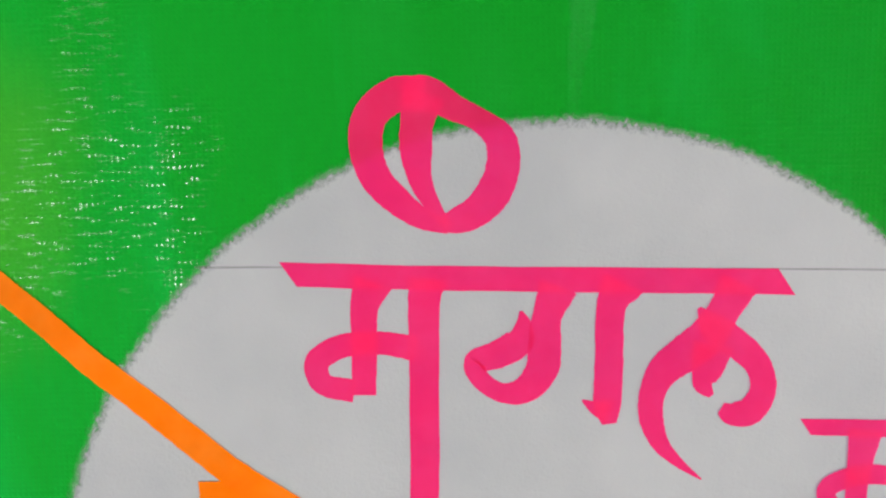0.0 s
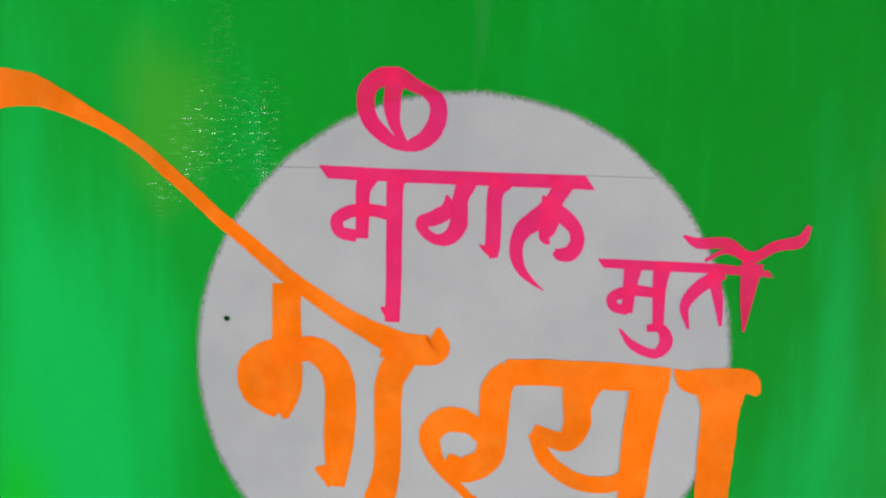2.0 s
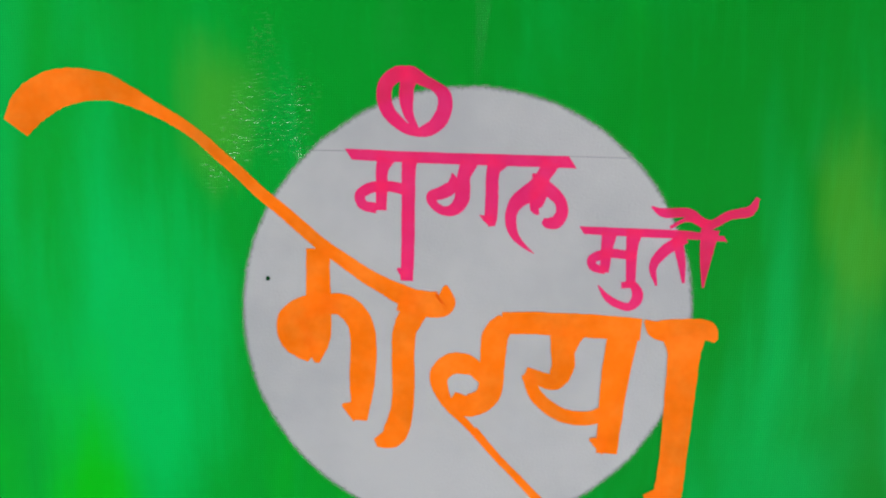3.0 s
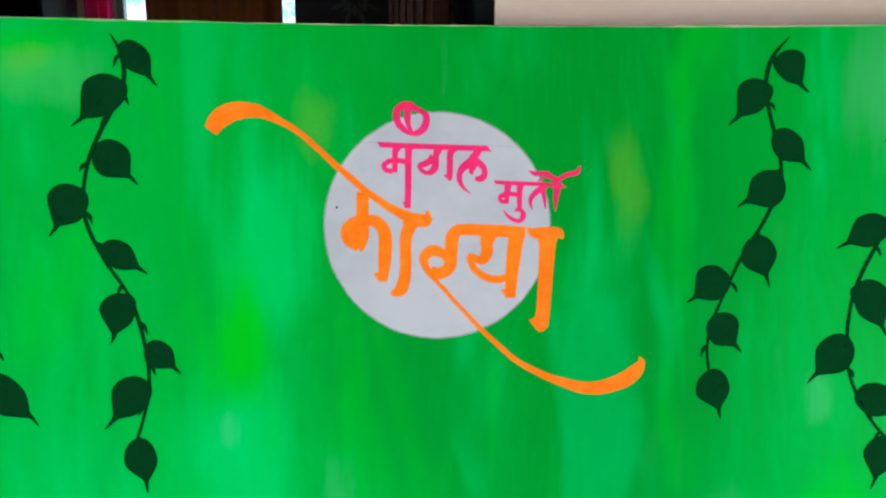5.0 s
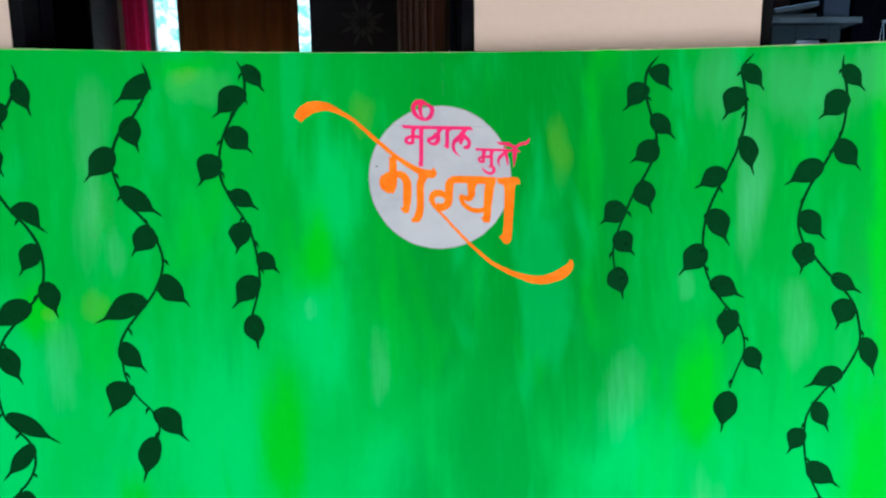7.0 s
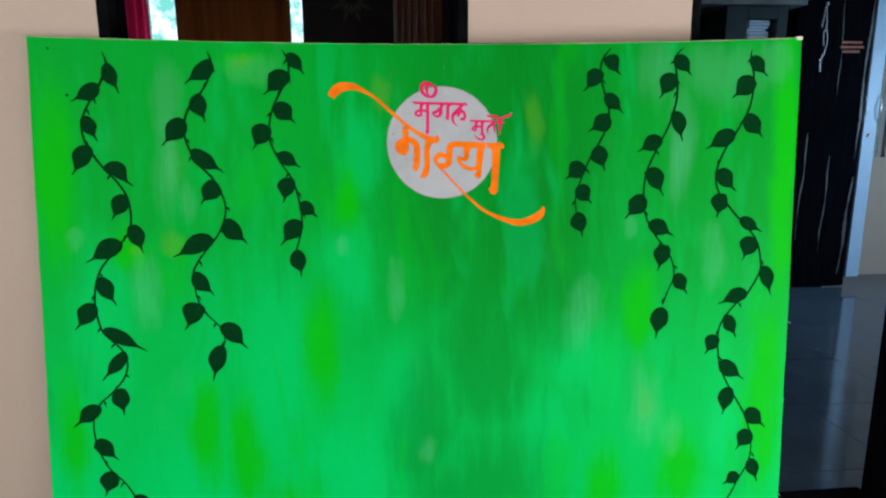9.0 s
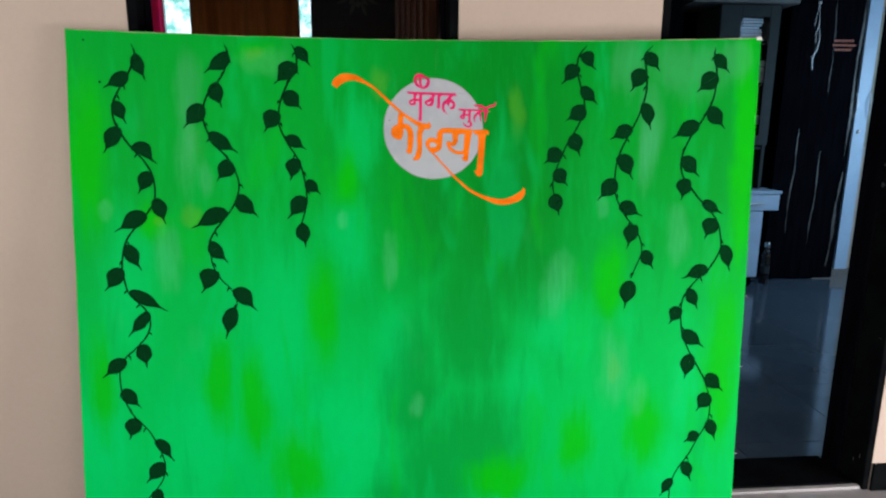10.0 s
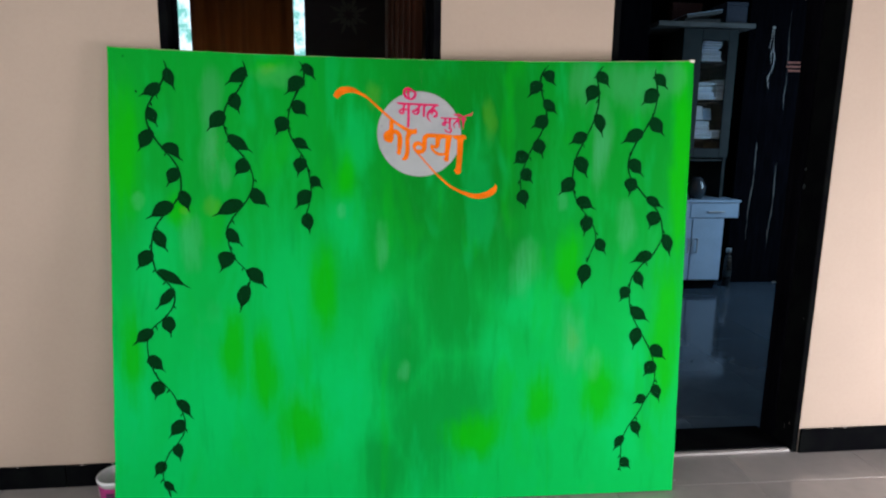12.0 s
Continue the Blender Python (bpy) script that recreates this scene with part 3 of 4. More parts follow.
stroke('bar1', [(1004.9, 1493.8, 9.2), (1054.0, 1491.7, 9.2), (1155.4, 1488.7, 9.7)])
stroke('ma', [(1042.5, 1470.3, 7.6), (1033.1, 1472.2, 7.2), (1021.1, 1471.8, 7.2), (1012.7, 1467.0, 7.5), (1014.3, 1460.0, 6.9), (1023.7, 1457.6, 7.2)])
stroke('ma', [(1030.2, 1491.0, 11.9), (1027.4, 1483.3, 8.5), (1027.1, 1473.7, 7.9), (1026.6, 1456.2, 7.2)])
stroke('ma', [(1046.6, 1491.6, 11.8), (1045.3, 1480.5, 9.4), (1044.7, 1435.0, 9.1), (1043.7, 1407.7, 8.6)])
stroke('ma', [(1037.2, 1416.4, 1.5), (1043.7, 1411.6, 9.1)])
stroke('ga', [(1086.1, 1488.5, 12.0), (1082.6, 1479.5, 9.0), (1081.9, 1470.8, 10.1), (1080.9, 1462.9, 10.2), (1075.6, 1456.8, 8.4), (1068.2, 1456.2, 6.0), (1061.8, 1461.0, 6.0), (1060.8, 1466.0, 7.0), (1067.1, 1467.9, 8.7), (1074.0, 1471.8, 9.0), (1075.4, 1477.0, 5.2), (1074.7, 1481.4, 0.9)])
stroke('ga', [(1105.6, 1489.4, 13.4), (1102.0, 1481.7, 9.0), (1101.5, 1463.3, 8.8), (1101.1, 1451.8, 8.5), (1101.8, 1445.5, 4.6)])
stroke('ga', [(1093.4, 1453.2, 0.7), (1097.7, 1450.6, 4.6), (1101.8, 1449.4, 7.8)])
stroke('la', [(1141.0, 1488.8, 12.4), (1136.7, 1480.5, 10.1), (1131.4, 1472.4, 12.0), (1124.9, 1467.2, 11.6), (1118.5, 1462.1, 10.2), (1115.0, 1455.0, 8.1), (1114.7, 1447.0, 7.5), (1117.7, 1438.8, 5.4), (1123.4, 1432.6, 3.1), (1130.6, 1427.0, 0.5)])
stroke('la', [(1128.8, 1481.2, 1.4), (1133.4, 1475.3, 8.4), (1141.0, 1469.6, 8.8), (1147.3, 1463.2, 8.1), (1149.1, 1455.5, 8.2), (1145.6, 1448.8, 8.9), (1139.8, 1447.9, 7.5), (1136.2, 1449.7, 3.9)])
stroke('la', [(1133.5, 1469.7, 12.6), (1131.9, 1462.7, 10.2), (1130.7, 1457.4, 6.4), (1133.2, 1453.7, 1.8)])
stroke('bar2', [(1162.8, 1443.1, 6.4), (1199.3, 1441.6, 7.1), (1234.7, 1440.1, 7.0), (1260.2, 1437.5, 4.9)])
stroke('flag', [(1209.2, 1459.2, 1.4), (1218.2, 1455.0, 6.3), (1234.0, 1455.1, 6.3), (1243.0, 1449.1, 6.3), (1249.1, 1446.7, 6.3), (1262.1, 1453.6, 6.3), (1275.2, 1456.5, 7.0), (1280.2, 1465.4, 2.8)])
stroke('ti', [(1222.2, 1445.0, 2.1), (1234.2, 1450.8, 3.5), (1248.4, 1446.7, 7.7)])
stroke('ti', [(1233.0, 1438.3, 7.8), (1219.3, 1429.2, 7.8), (1212.0, 1418.3, 5.7), (1214.7, 1405.2, 1.4)])
stroke('ti', [(1227.0, 1438.3, 7.8), (1231.0, 1422.1, 5.7), (1233.1, 1406.9, 1.8)])
stroke('ti', [(1249.3, 1443.8, 12.6), (1247.4, 1425.9, 8.5), (1246.4, 1403.8, 1.4)])
stroke('mu', [(1181.6, 1441.5, 10.6), (1179.9, 1428.8, 7.8), (1179.0, 1414.3, 6.4)])
stroke('mu', [(1200.0, 1425.4, 5.7), (1182.1, 1427.4, 6.4), (1170.8, 1423.7, 6.4), (1171.7, 1417.9, 5.7), (1179.7, 1415.8, 5.7)])
stroke('mu', [(1198.6, 1443.4, 11.3), (1197.0, 1429.0, 7.8), (1197.2, 1405.4, 6.4)])
stroke('mu', [(1175.0, 1405.1, 1.1), (1183.2, 1395.3, 5.0), (1196.0, 1390.3, 5.7), (1202.2, 1397.0, 7.9), (1199.0, 1405.4, 5.7), (1190.8, 1405.3, 4.3)])
stroke('mo', [(982.9, 1429.9, 16.1), (982.4, 1397.4, 17.0), (980.8, 1367.4, 19.3), (980.6, 1349.2, 3.7)])
stroke('mo', [(997.8, 1390.9, 14.0), (981.2, 1390.7, 16.3), (964.4, 1381.5, 19.3), (966.0, 1367.2, 22.3), (978.8, 1355.2, 14.9)])
stroke('mo', [(986.8, 1391.9, 13.3), (1001.5, 1389.4, 16.2), (1012.4, 1373.5, 17.7), (1012.1, 1337.4, 17.9), (1010.0, 1307.3, 10.5)])
stroke('mo', [(997.7, 1318.7, 2.2), (1008.9, 1314.3, 17.2)])
stroke('o', [(1038.2, 1395.1, 16.8), (1056.5, 1391.6, 18.3), (1069.3, 1392.5, 16.8), (1070.7, 1404.7, 2.2)])
stroke('o', [(1049.2, 1387.0, 18.3), (1041.5, 1368.2, 16.2), (1040.7, 1322.5, 15.6), (1034.3, 1297.3, 17.3), (1021.1, 1290.4, 6.8)])
stroke('swash_l', [(780.8, 1511.1, 19.3), (793.4, 1526.9, 26.3), (813.8, 1537.4, 24.6), (840.1, 1538.3, 18.5), (857.6, 1532.4, 13.0), (877.1, 1522.6, 9.0), (890.6, 1515.0, 8.1), (904.0, 1505.5, 7.7), (917.3, 1493.4, 7.9), (930.8, 1481.3, 7.9), (944.3, 1468.2, 8.3), (958.1, 1456.7, 8.6), (971.9, 1444.5, 8.9), (985.9, 1432.3, 9.0), (1000.0, 1422.3, 9.6), (1014.2, 1412.2, 10.6), (1028.6, 1403.9, 11.8), (1038.2, 1399.0, 14.0), (1052.9, 1392.6, 15.5)])
stroke('ra', [(1113.2, 1379.7, 14.5), (1105.0, 1369.1, 18.2), (1103.1, 1346.5, 17.6), (1100.4, 1326.6, 17.0), (1086.4, 1318.7, 16.3), (1075.3, 1325.0, 8.9)])
stroke('ra', [(1096.6, 1335.7, 3.7), (1089.1, 1347.0, 13.2), (1075.1, 1349.1, 15.5), (1065.9, 1339.0, 13.3), (1071.6, 1321.2, 8.2), (1086.6, 1304.1, 5.2), (1111.2, 1276.5, 4.5)])
stroke('swash_r', [(1090.3, 1300.9, 6.1), (1107.4, 1280.6, 5.4), (1120.3, 1267.0, 5.5), (1145.4, 1240.0, 6.4), (1168.2, 1218.6, 6.9), (1195.6, 1195.2, 7.8), (1232.4, 1175.3, 9.7), (1260.1, 1164.7, 13.0), (1287.8, 1156.8, 16.7), (1315.7, 1157.2, 19.5), (1343.6, 1166.1, 22.3), (1362.1, 1178.8, 20.3), (1370.0, 1191.6, 11.2), (1367.6, 1200.0, 1.9)])
stroke('bar3', [(1109.6, 1378.5, 15.3), (1133.2, 1378.4, 16.0), (1169.4, 1376.7, 16.6), (1205.6, 1374.2, 15.8)])
stroke('ya', [(1155.0, 1373.5, 25.3), (1152.2, 1358.5, 16.7), (1152.5, 1347.2, 16.0), (1145.1, 1336.5, 12.4), (1126.6, 1343.8, 7.3)])
stroke('ya', [(1127.4, 1342.3, 8.1), (1135.4, 1324.9, 9.5), (1153.0, 1312.2, 10.3), (1171.5, 1310.2, 10.3), (1184.1, 1315.4, 10.2)])
stroke('ya', [(1193.1, 1370.3, 21.6), (1188.3, 1332.7, 18.9), (1184.8, 1284.2, 14.7)])
stroke('ya', [(1172.7, 1294.8, 2.2), (1184.6, 1289.7, 14.7)])
stroke('aa', [(1207.9, 1380.8, 2.2), (1217.1, 1374.3, 13.9), (1234.4, 1373.7, 16.8), (1250.5, 1373.2, 15.3), (1257.6, 1366.6, 3.6)])
stroke('aa', [(1235.6, 1370.8, 31.4), (1235.9, 1355.9, 22.8), (1234.5, 1325.0, 21.0), (1232.0, 1281.0, 19.2), (1229.8, 1256.3, 20.2), (1227.9, 1243.5, 18.4), (1227.9, 1237.0, 7.4)])
stroke('aa', [(1212.3, 1252.8, 1.8), (1221.5, 1250.9, 16.5), (1230.7, 1250.8, 20.0)])
PINK_LETTERS = ("ring", "bar1", "ma", "ga", "la", "bar2", "flag", "ti", "mu")
for key, bm in letters.items():
    pink = key in PINK_LETTERS
    name = "swash" if key.startswith("swash") else "letter"
    part(name, bm, M_PINK if pink else M_ORANGE, board, "translucent pink brush lettering" if pink else "orange brush lettering with long swashes")

STEM_A = [(186, 1632), (194, 1597), (174, 1546), (146, 1502), (127, 1465), (121, 1436), (127, 1398), (146, 1361), (173, 1323), (203, 1289), (227, 1246), (234, 1193), (226, 1154), (199, 1117), (172, 1086), (145, 1051), (130, 1010), (124, 956), (128, 924), (140, 880), (165, 852), (190, 824), (200, 787), (188, 747), (156, 709), (121, 678), (101, 638), (100, 590), (110, 541), (134, 490), (171, 449), (193, 413), (212, 370), (223, 325), (216, 283), (194, 247), (167, 216), (148, 178), (139, 136), (142, 105), (153, 75), (164, 44)]
LEAVES_A = [(194, 1603, 223, 1521, 16, -24), (172, 1546, 97, 1501, 26, -19), (126, 1464, 161, 1395, 21, -19), (142, 1384, 87, 1307, 19, -31), (172, 1332, 246, 1276, 34, -8), (225, 1252, 182, 1185, 21, -27), (231, 1173, 262, 1092, 25, -21), (207, 1123, 106, 1071, 21, -32), (136, 1031, 183, 950, 24, -22), (126, 957, 67, 886, 23, -29)]
LEAVES_A += [(142, 888, 256, 821, 20, -19), (197, 822, 129, 741, 21, -17), (177, 721, 183, 640, 21, -28), (122, 669, 45, 614, 18, -27), (102, 575, 161, 513, 23, -23), (143, 482, 117, 409, 24, -29), (194, 408, 254, 335, 26, -12), (219, 333, 160, 265, 25, -24), (200, 247, 202, 176, 13, -26), (148, 178, 106, 120, 20, -24), (144, 105, 187, 56, 13, -18)]
STEM_B = [(456, 1634), (465, 1604), (456, 1560), (434, 1523), (403, 1486), (388, 1448), (386, 1411), (397, 1373), (417, 1335), (446, 1304), (468, 1270), (484, 1226), (482, 1187), (462, 1141), (432, 1103), (406, 1069), (389, 1034), (392, 1002), (398, 963), (419, 922), (452, 886), (466, 849), (461, 825)]
LEAVES_B = [(466, 1610, 392, 1545, 31, -16), (426, 1522, 443, 1443, 17, -31), (387, 1454, 325, 1382, 29, -27), (401, 1372, 489, 1307, 19, -26), (458, 1290, 419, 1222, 33, -20), (485, 1184, 541, 1111, 16, -34), (451, 1127, 335, 1080, 18, -34), (392, 1039, 445, 970, 16, -28), (414, 943, 357, 876, 15, -44), (455, 887, 530, 817, 33, -18), (459, 831, 427, 728, 20, -29)]
STEM_C = [(654, 1637), (667, 1612), (670, 1582), (660, 1552), (635, 1507), (619, 1469), (611, 1424), (615, 1385), (636, 1339), (665, 1293), (679, 1254), (688, 1207), (690, 1160), (681, 1121), (672, 1092)]
LEAVES_C = [(667, 1627, 713, 1569, 20, -16), (673, 1572, 598, 1516, 18, -36), (632, 1495, 684, 1439, 24, -27), (613, 1433, 564, 1370, 20, -35), (631, 1358, 694, 1319, 21, -17), (670, 1291, 640, 1223, 15, -33), (690, 1226, 734, 1181, 17, -22), (690, 1172, 628, 1105, 20, -31), (674, 1094, 684, 1014, 20, -25)]
STEM_D = [(1567, 1642), (1544, 1614), (1536, 1580), (1541, 1544), (1553, 1502), (1562, 1462), (1558, 1430), (1536, 1383), (1511, 1343), (1493, 1304), (1473, 1256), (1464, 1216), (1467, 1178)]
LEAVES_D = [(1545, 1612, 1598, 1566, 33, -11), (1545, 1575, 1485, 1521, 15, -32), (1551, 1515, 1605, 1459, 20, -22), (1564, 1453, 1500, 1408, 30, -23), (1528, 1370, 1551, 1296, 23, -28), (1492, 1315, 1432, 1275, 22, -30), (1469, 1256, 1514, 1204, 26, -23), (1473, 1182, 1486, 1108, 20, -29)]
STEM_E = [(1779, 1645), (1753, 1614), (1757, 1579), (1761, 1540), (1760, 1500), (1748, 1453), (1732, 1413), (1707, 1365), (1683, 1317), (1670, 1277), (1665, 1228), (1669, 1179), (1685, 1138), (1706, 1104), (1733, 1071), (1755, 1029), (1759, 987), (1742, 945), (1726, 904)]
LEAVES_E = [(1759, 1622, 1804, 1563, 21, -21), (1758, 1568, 1707, 1499, 20, -33), (1756, 1466, 1780, 1377, 25, -19), (1720, 1387, 1644, 1351, 20, -27), (1678, 1304, 1726, 1222, 32, -21), (1668, 1226, 1609, 1158, 30, -26), (1680, 1145, 1761, 1106, 28, -20), (1740, 1080, 1709, 1002, 18, -33), (1766, 996, 1802, 932, 21, -24), (1726, 898, 1706, 802, 26, -30)]
STEM_F = [(1981, 1641), (1980, 1611), (1988, 1571), (1988, 1523), (1979, 1475), (1959, 1435), (1940, 1403), (1910, 1359), (1889, 1314), (1881, 1273), (1891, 1232), (1914, 1202), (1944, 1165), (1985, 1123), (2013, 1081), (2023, 1038), (2025, 1004), (2012, 971), (1985, 929), (1948, 897), (1917, 860), (1902, 830), (1898, 787), (1903, 727), (1915, 690), (1939, 643), (1970, 591), (1992, 546), (2008, 489), (2009, 439), (1997, 399), (1970, 354), (1944, 305), (1904, 249), (1882, 197), (1879, 140), (1878, 94), (1869, 78)]
LEAVES_F = [(1980, 1618, 2032, 1560, 22, -20), (1992, 1557, 1923, 1499, 27, -31), (1968, 1455, 2024, 1384, 25, -28), (1938, 1403, 1846, 1355, 23, -28), (1883, 1294, 1946, 1231, 30, -21), (1909, 1227, 1885, 1155, 18, -34), (1957, 1154, 2029, 1111, 19, -19), (2004, 1097, 1967, 1029, 25, -34), (2030, 1012, 2060, 921, 27, -18), (1988, 931, 1894, 901, 17, -29)]
LEAVES_F += [(1928, 868, 1955, 796, 16, -26), (1899, 804, 1857, 749, 18, -29), (1906, 728, 1984, 667, 22, -27), (1939, 648, 1916, 559, 22, -29), (1992, 577, 2056, 515, 24, -27), (2007, 510, 1961, 450, 27, -28), (2008, 421, 2033, 345, 21, -22), (1977, 370, 1922, 344, 16, -24), (1926, 276, 1954, 204, 22, -20), (1889, 217, 1846, 155, 15, -21), (1884, 130, 1922, 78, 17, -26)]


def leaf_bm(b, t, wide_l, wide_r, seed):
    """A painted pointed leaf from its foot b to its tip t, with the swell of either side of the line between them."""
    rnd = random.Random(seed)
    b, t = np.array(b, float), np.array(t, float)
    ax = t - b
    size = np.hypot(*ax)
    across = np.array((-ax[1], ax[0])) / size
    n = 26

    def swell(s, wide, peak, end):
        if s < peak:
            body = abs(wide) * (1 - (1 - s / peak) ** 2.2) ** 0.55
        else:
            body = abs(wide) * ((1 + math.cos(math.pi * min((s - peak) / (end - peak), 1.0))) / 2) ** 0.8
        return math.copysign(max(body, 3.4 * max(1 - s, 0.0) ** 0.6 / 0.435 if s > 0.5 else 0.6), wide)

    peaks = [(0.40 + rnd.uniform(-0.02, 0.02), 0.86 + rnd.uniform(-0.03, 0.03)) for _ in range(2)]
    left, right, spine = [], [], []
    for k in range(n + 1):
        s = k / n
        q = b + ax * s
        l, r = swell(s, wide_l, *peaks[0]), swell(s, wide_r, *peaks[1])
        if s > 0.7:
            # the tail runs out from the fuller side
            sway = 0.35 * (l + r) * (1 - s) / 0.3
            l, r = l + sway * 0.3, r + sway * 0.3
        left.append(q + across * l)
        right.append(q + across * r)
        spine.append((*(q + across * (l + r) * 0.3), 1.3 - s))
    bm = bmesh.new()
    y = Y_LEAF - 0.00008
    lv = [bm.verts.new((p[0] / 1000, y, p[1] / 1000)) for p in left]
    rv = [bm.verts.new((p[0] / 1000, y, p[1] / 1000)) for p in right]
    for k in range(n):
        bm.faces.new((lv[k], rv[k], rv[k + 1], lv[k + 1]))
    plain = len(bm.faces)
    ribbon(bm, spine[2:20:3], y - 0.00004, 3, 0.1, seed)
    for side in (1, -1):
        for k in (7, 12):
            q, w = spine[k], 14.0
            ribbon(bm, [(q[0], q[1], 0.7), (q[0] + ax[0] * 0.08 + across[0] * side * w * 0.5, q[1] + ax[1] * 0.08 + across[1] * side * w * 0.5, 0.7), (q[0] + ax[0] * 0.14 + across[0] * side * w, q[1] + ax[1] * 0.14 + across[1] * side * w, 0.4)], y - 0.00004, 3, 0.1, seed)
    bm.faces.ensure_lookup_table()
    for f in bm.faces[plain:]:
        f.material_index = 1
    return bm


def vine(stem, leaves, seed):
    rnd = random.Random(seed)
    bm = bmesh.new()
    n = len(stem)
    rows = [(u, v, 7.0 - 2.6 * k / n + rnd.uniform(-0.6, 0.6)) for k, (u, v) in enumerate(stem)]
    rows[0] = (*stem[0], 1.5)
    ribbon(bm, rows, Y_LEAF, 5, 0.06, seed)
    # little buds and sprigs along the stem
    pts = curve_points(rows, 4)
    for k in range(4, len(pts) - 3, 5):
        q = pts[k + rnd.randint(0, 2)]
        side = rnd.choice((-1, 1))
        d = np.array((side * rnd.uniform(7, 13), -rnd.uniform(10, 20)))
        ribbon(bm, [(q[0], q[1], 3.5), (q[0] + d[0] * 0.6, q[1] + d[1] * 0.35, 6.0), (q[0] + d[0], q[1] + d[1], 0.4)], Y_LEAF - 0.00004, 4, 0.1, seed + k)
    ob = part("vine", bm, M_LEAF, board, "painted dark green hanging vine")
    for k, (bu, bv, tu, tv, wl, wr) in enumerate(leaves):
        lm = leaf_bm((bu, bv), (tu, tv), wl, wr, seed * 50 + k)
        part("leaf", lm, M_LEAF, ob).data.materials.append(M_VEIN)
    return ob


for n, (stem, leaves) in enumerate(((STEM_A, LEAVES_A), (STEM_B, LEAVES_B), (STEM_C, LEAVES_C), (STEM_D, LEAVES_D), (STEM_E, LEAVES_E), (STEM_F, LEAVES_F))):
    vine(stem, leaves, n + 1)

# pencil guide line over the disc and a pale brush seam above it
for name, rows, mat, label in (("pencil_line", [(977, 1496.5, 0.7), (1030, 1495.5, 0.5), (1120, 1493.5, 0.6), (1196, 1491.5, 0.7)], M_PENCIL, "thin grey pencil guide line"), ("brush_seam", [(1090, 1540, 3.0), (1094, 1580, 9.0), (1093, 1625, 12.0), (1091, 1650, 5.0)], M_FAINT, "pale vertical brush seam")):
    bm = bmesh.new()
    ribbon(bm, rows, -0.00022, 8, 0.2, 9)
    part(name, bm, mat, board, label)

# stray specks of paint
for u, v, r in ((0.948, 1.409, 0.0016), (0.090, 1.519, 0.004), (0.050, 1.640, 0.003)):
    bm = bmesh.new()
    bmesh.ops.create_circle(bm, cap_ends=True, segments=9, radius=r, matrix=Matrix.Translation((u, -0.0007, v)) @ Matrix.Rotation(radians(90), 4, "X"))
    part("paint_speck", bm, M_LEAF, board)

# ---------------------------------------------------------------- paint tub beside the board
tub = thing("paint_tub", pose(-0.060, 0.106, 0, 0, 0, 0), "small white plastic paint tub with magenta label on the floor", "paint tub")
part("body", lathe([(0.0001, 0.0), (0.060, 0.0), (0.063, 0.004), (0.070, 0.090), (0.0745, 0.091), (0.0755, 0.098), (0.0745, 0.105), (0.071, 0.106), (0.069, 0.100), (0.060, 0.008), (0.0001, 0.006)], 48), M_BUCKET, tub)
part("label", lathe([(0.0640, 0.010), (0.0705, 0.080)], 48), M_LABEL, tub, "magenta printed label")
for k, (z, w, ang) in enumerate(((0.064, 0.030, -150), (0.050, 0.036, -150), (0.036, 0.022, -150), (0.058, 0.03, -95), (0.048, 0.03, -95), (0.038, 0.03, -95))):
    r = 0.0655 + (z - 0.01) * 0.09
    bm = bmesh.new()
    n, half = 8, w / r / 2
    cols = []
    for s in range(n + 1):
        a = radians(ang) - half + 2 * half * s / n
        cols.append([bm.verts.new(((r + 0.0012 + dz * 0.09) * math.cos(a), (r + 0.0012 + dz * 0.09) * math.sin(a), z + dz)) for dz in (-0.0035, 0.0035)])
    for a, b in zip(cols, cols[1:]):
        bm.faces.new((a[0], b[0], b[1], a[1]))
    part("print_bar", bm, M_BUCKET if k < 3 else M_INK, tub)

# ---------------------------------------------------------------- room behind the first doorway


def curtain(name, x0, x1, y, z0, z1, folds, depth, material, label):
    bm = bmesh.new()
    n = 90
    cols = []
    for k in range(n + 1):
        s = k / n
        dy = depth * math.sin(s * folds * 2 * math.pi) + 0.3 * depth * math.sin(s * folds * 5.1 + 1)
        cols.append([bm.verts.new((x0 + (x1 - x0) * s, y + dy, z)) for z in (z0, z1)])
    for a, b in zip(cols, cols[1:]):
        bm.faces.new((a[0], b[0], b[1], a[1]))
    bmesh.ops.solidify(bm, geom=bm.faces[:], thickness=0.004)
    for f in bm.faces:
        f.smooth = True
    return tagged(part(name, bm, material), label, "curtain")


rod = lathe([(0.0001, 0), (0.012, 0), (0.012, 1.7), (0.0001, 1.7)], 16)
tagged(part("curtain_rod", rod, M_STEEL, None, "", pose(-1.35, 3.34, 2.675, 0, 90, 0)), "steel curtain rod over the bedroom window", "curtain rod")
curtain("curtain", -0.645, 0.195, 3.34, 0.3, 2.66, 5, 0.03, M_CURTAIN, "dark brown curtain hanging before a bright window")
curtain("curtain", -1.02, -0.84, 3.34, 0.3, 2.66, 3, 0.03, M_PINKCLOTH, "bright pink curtain gathered at the window side")


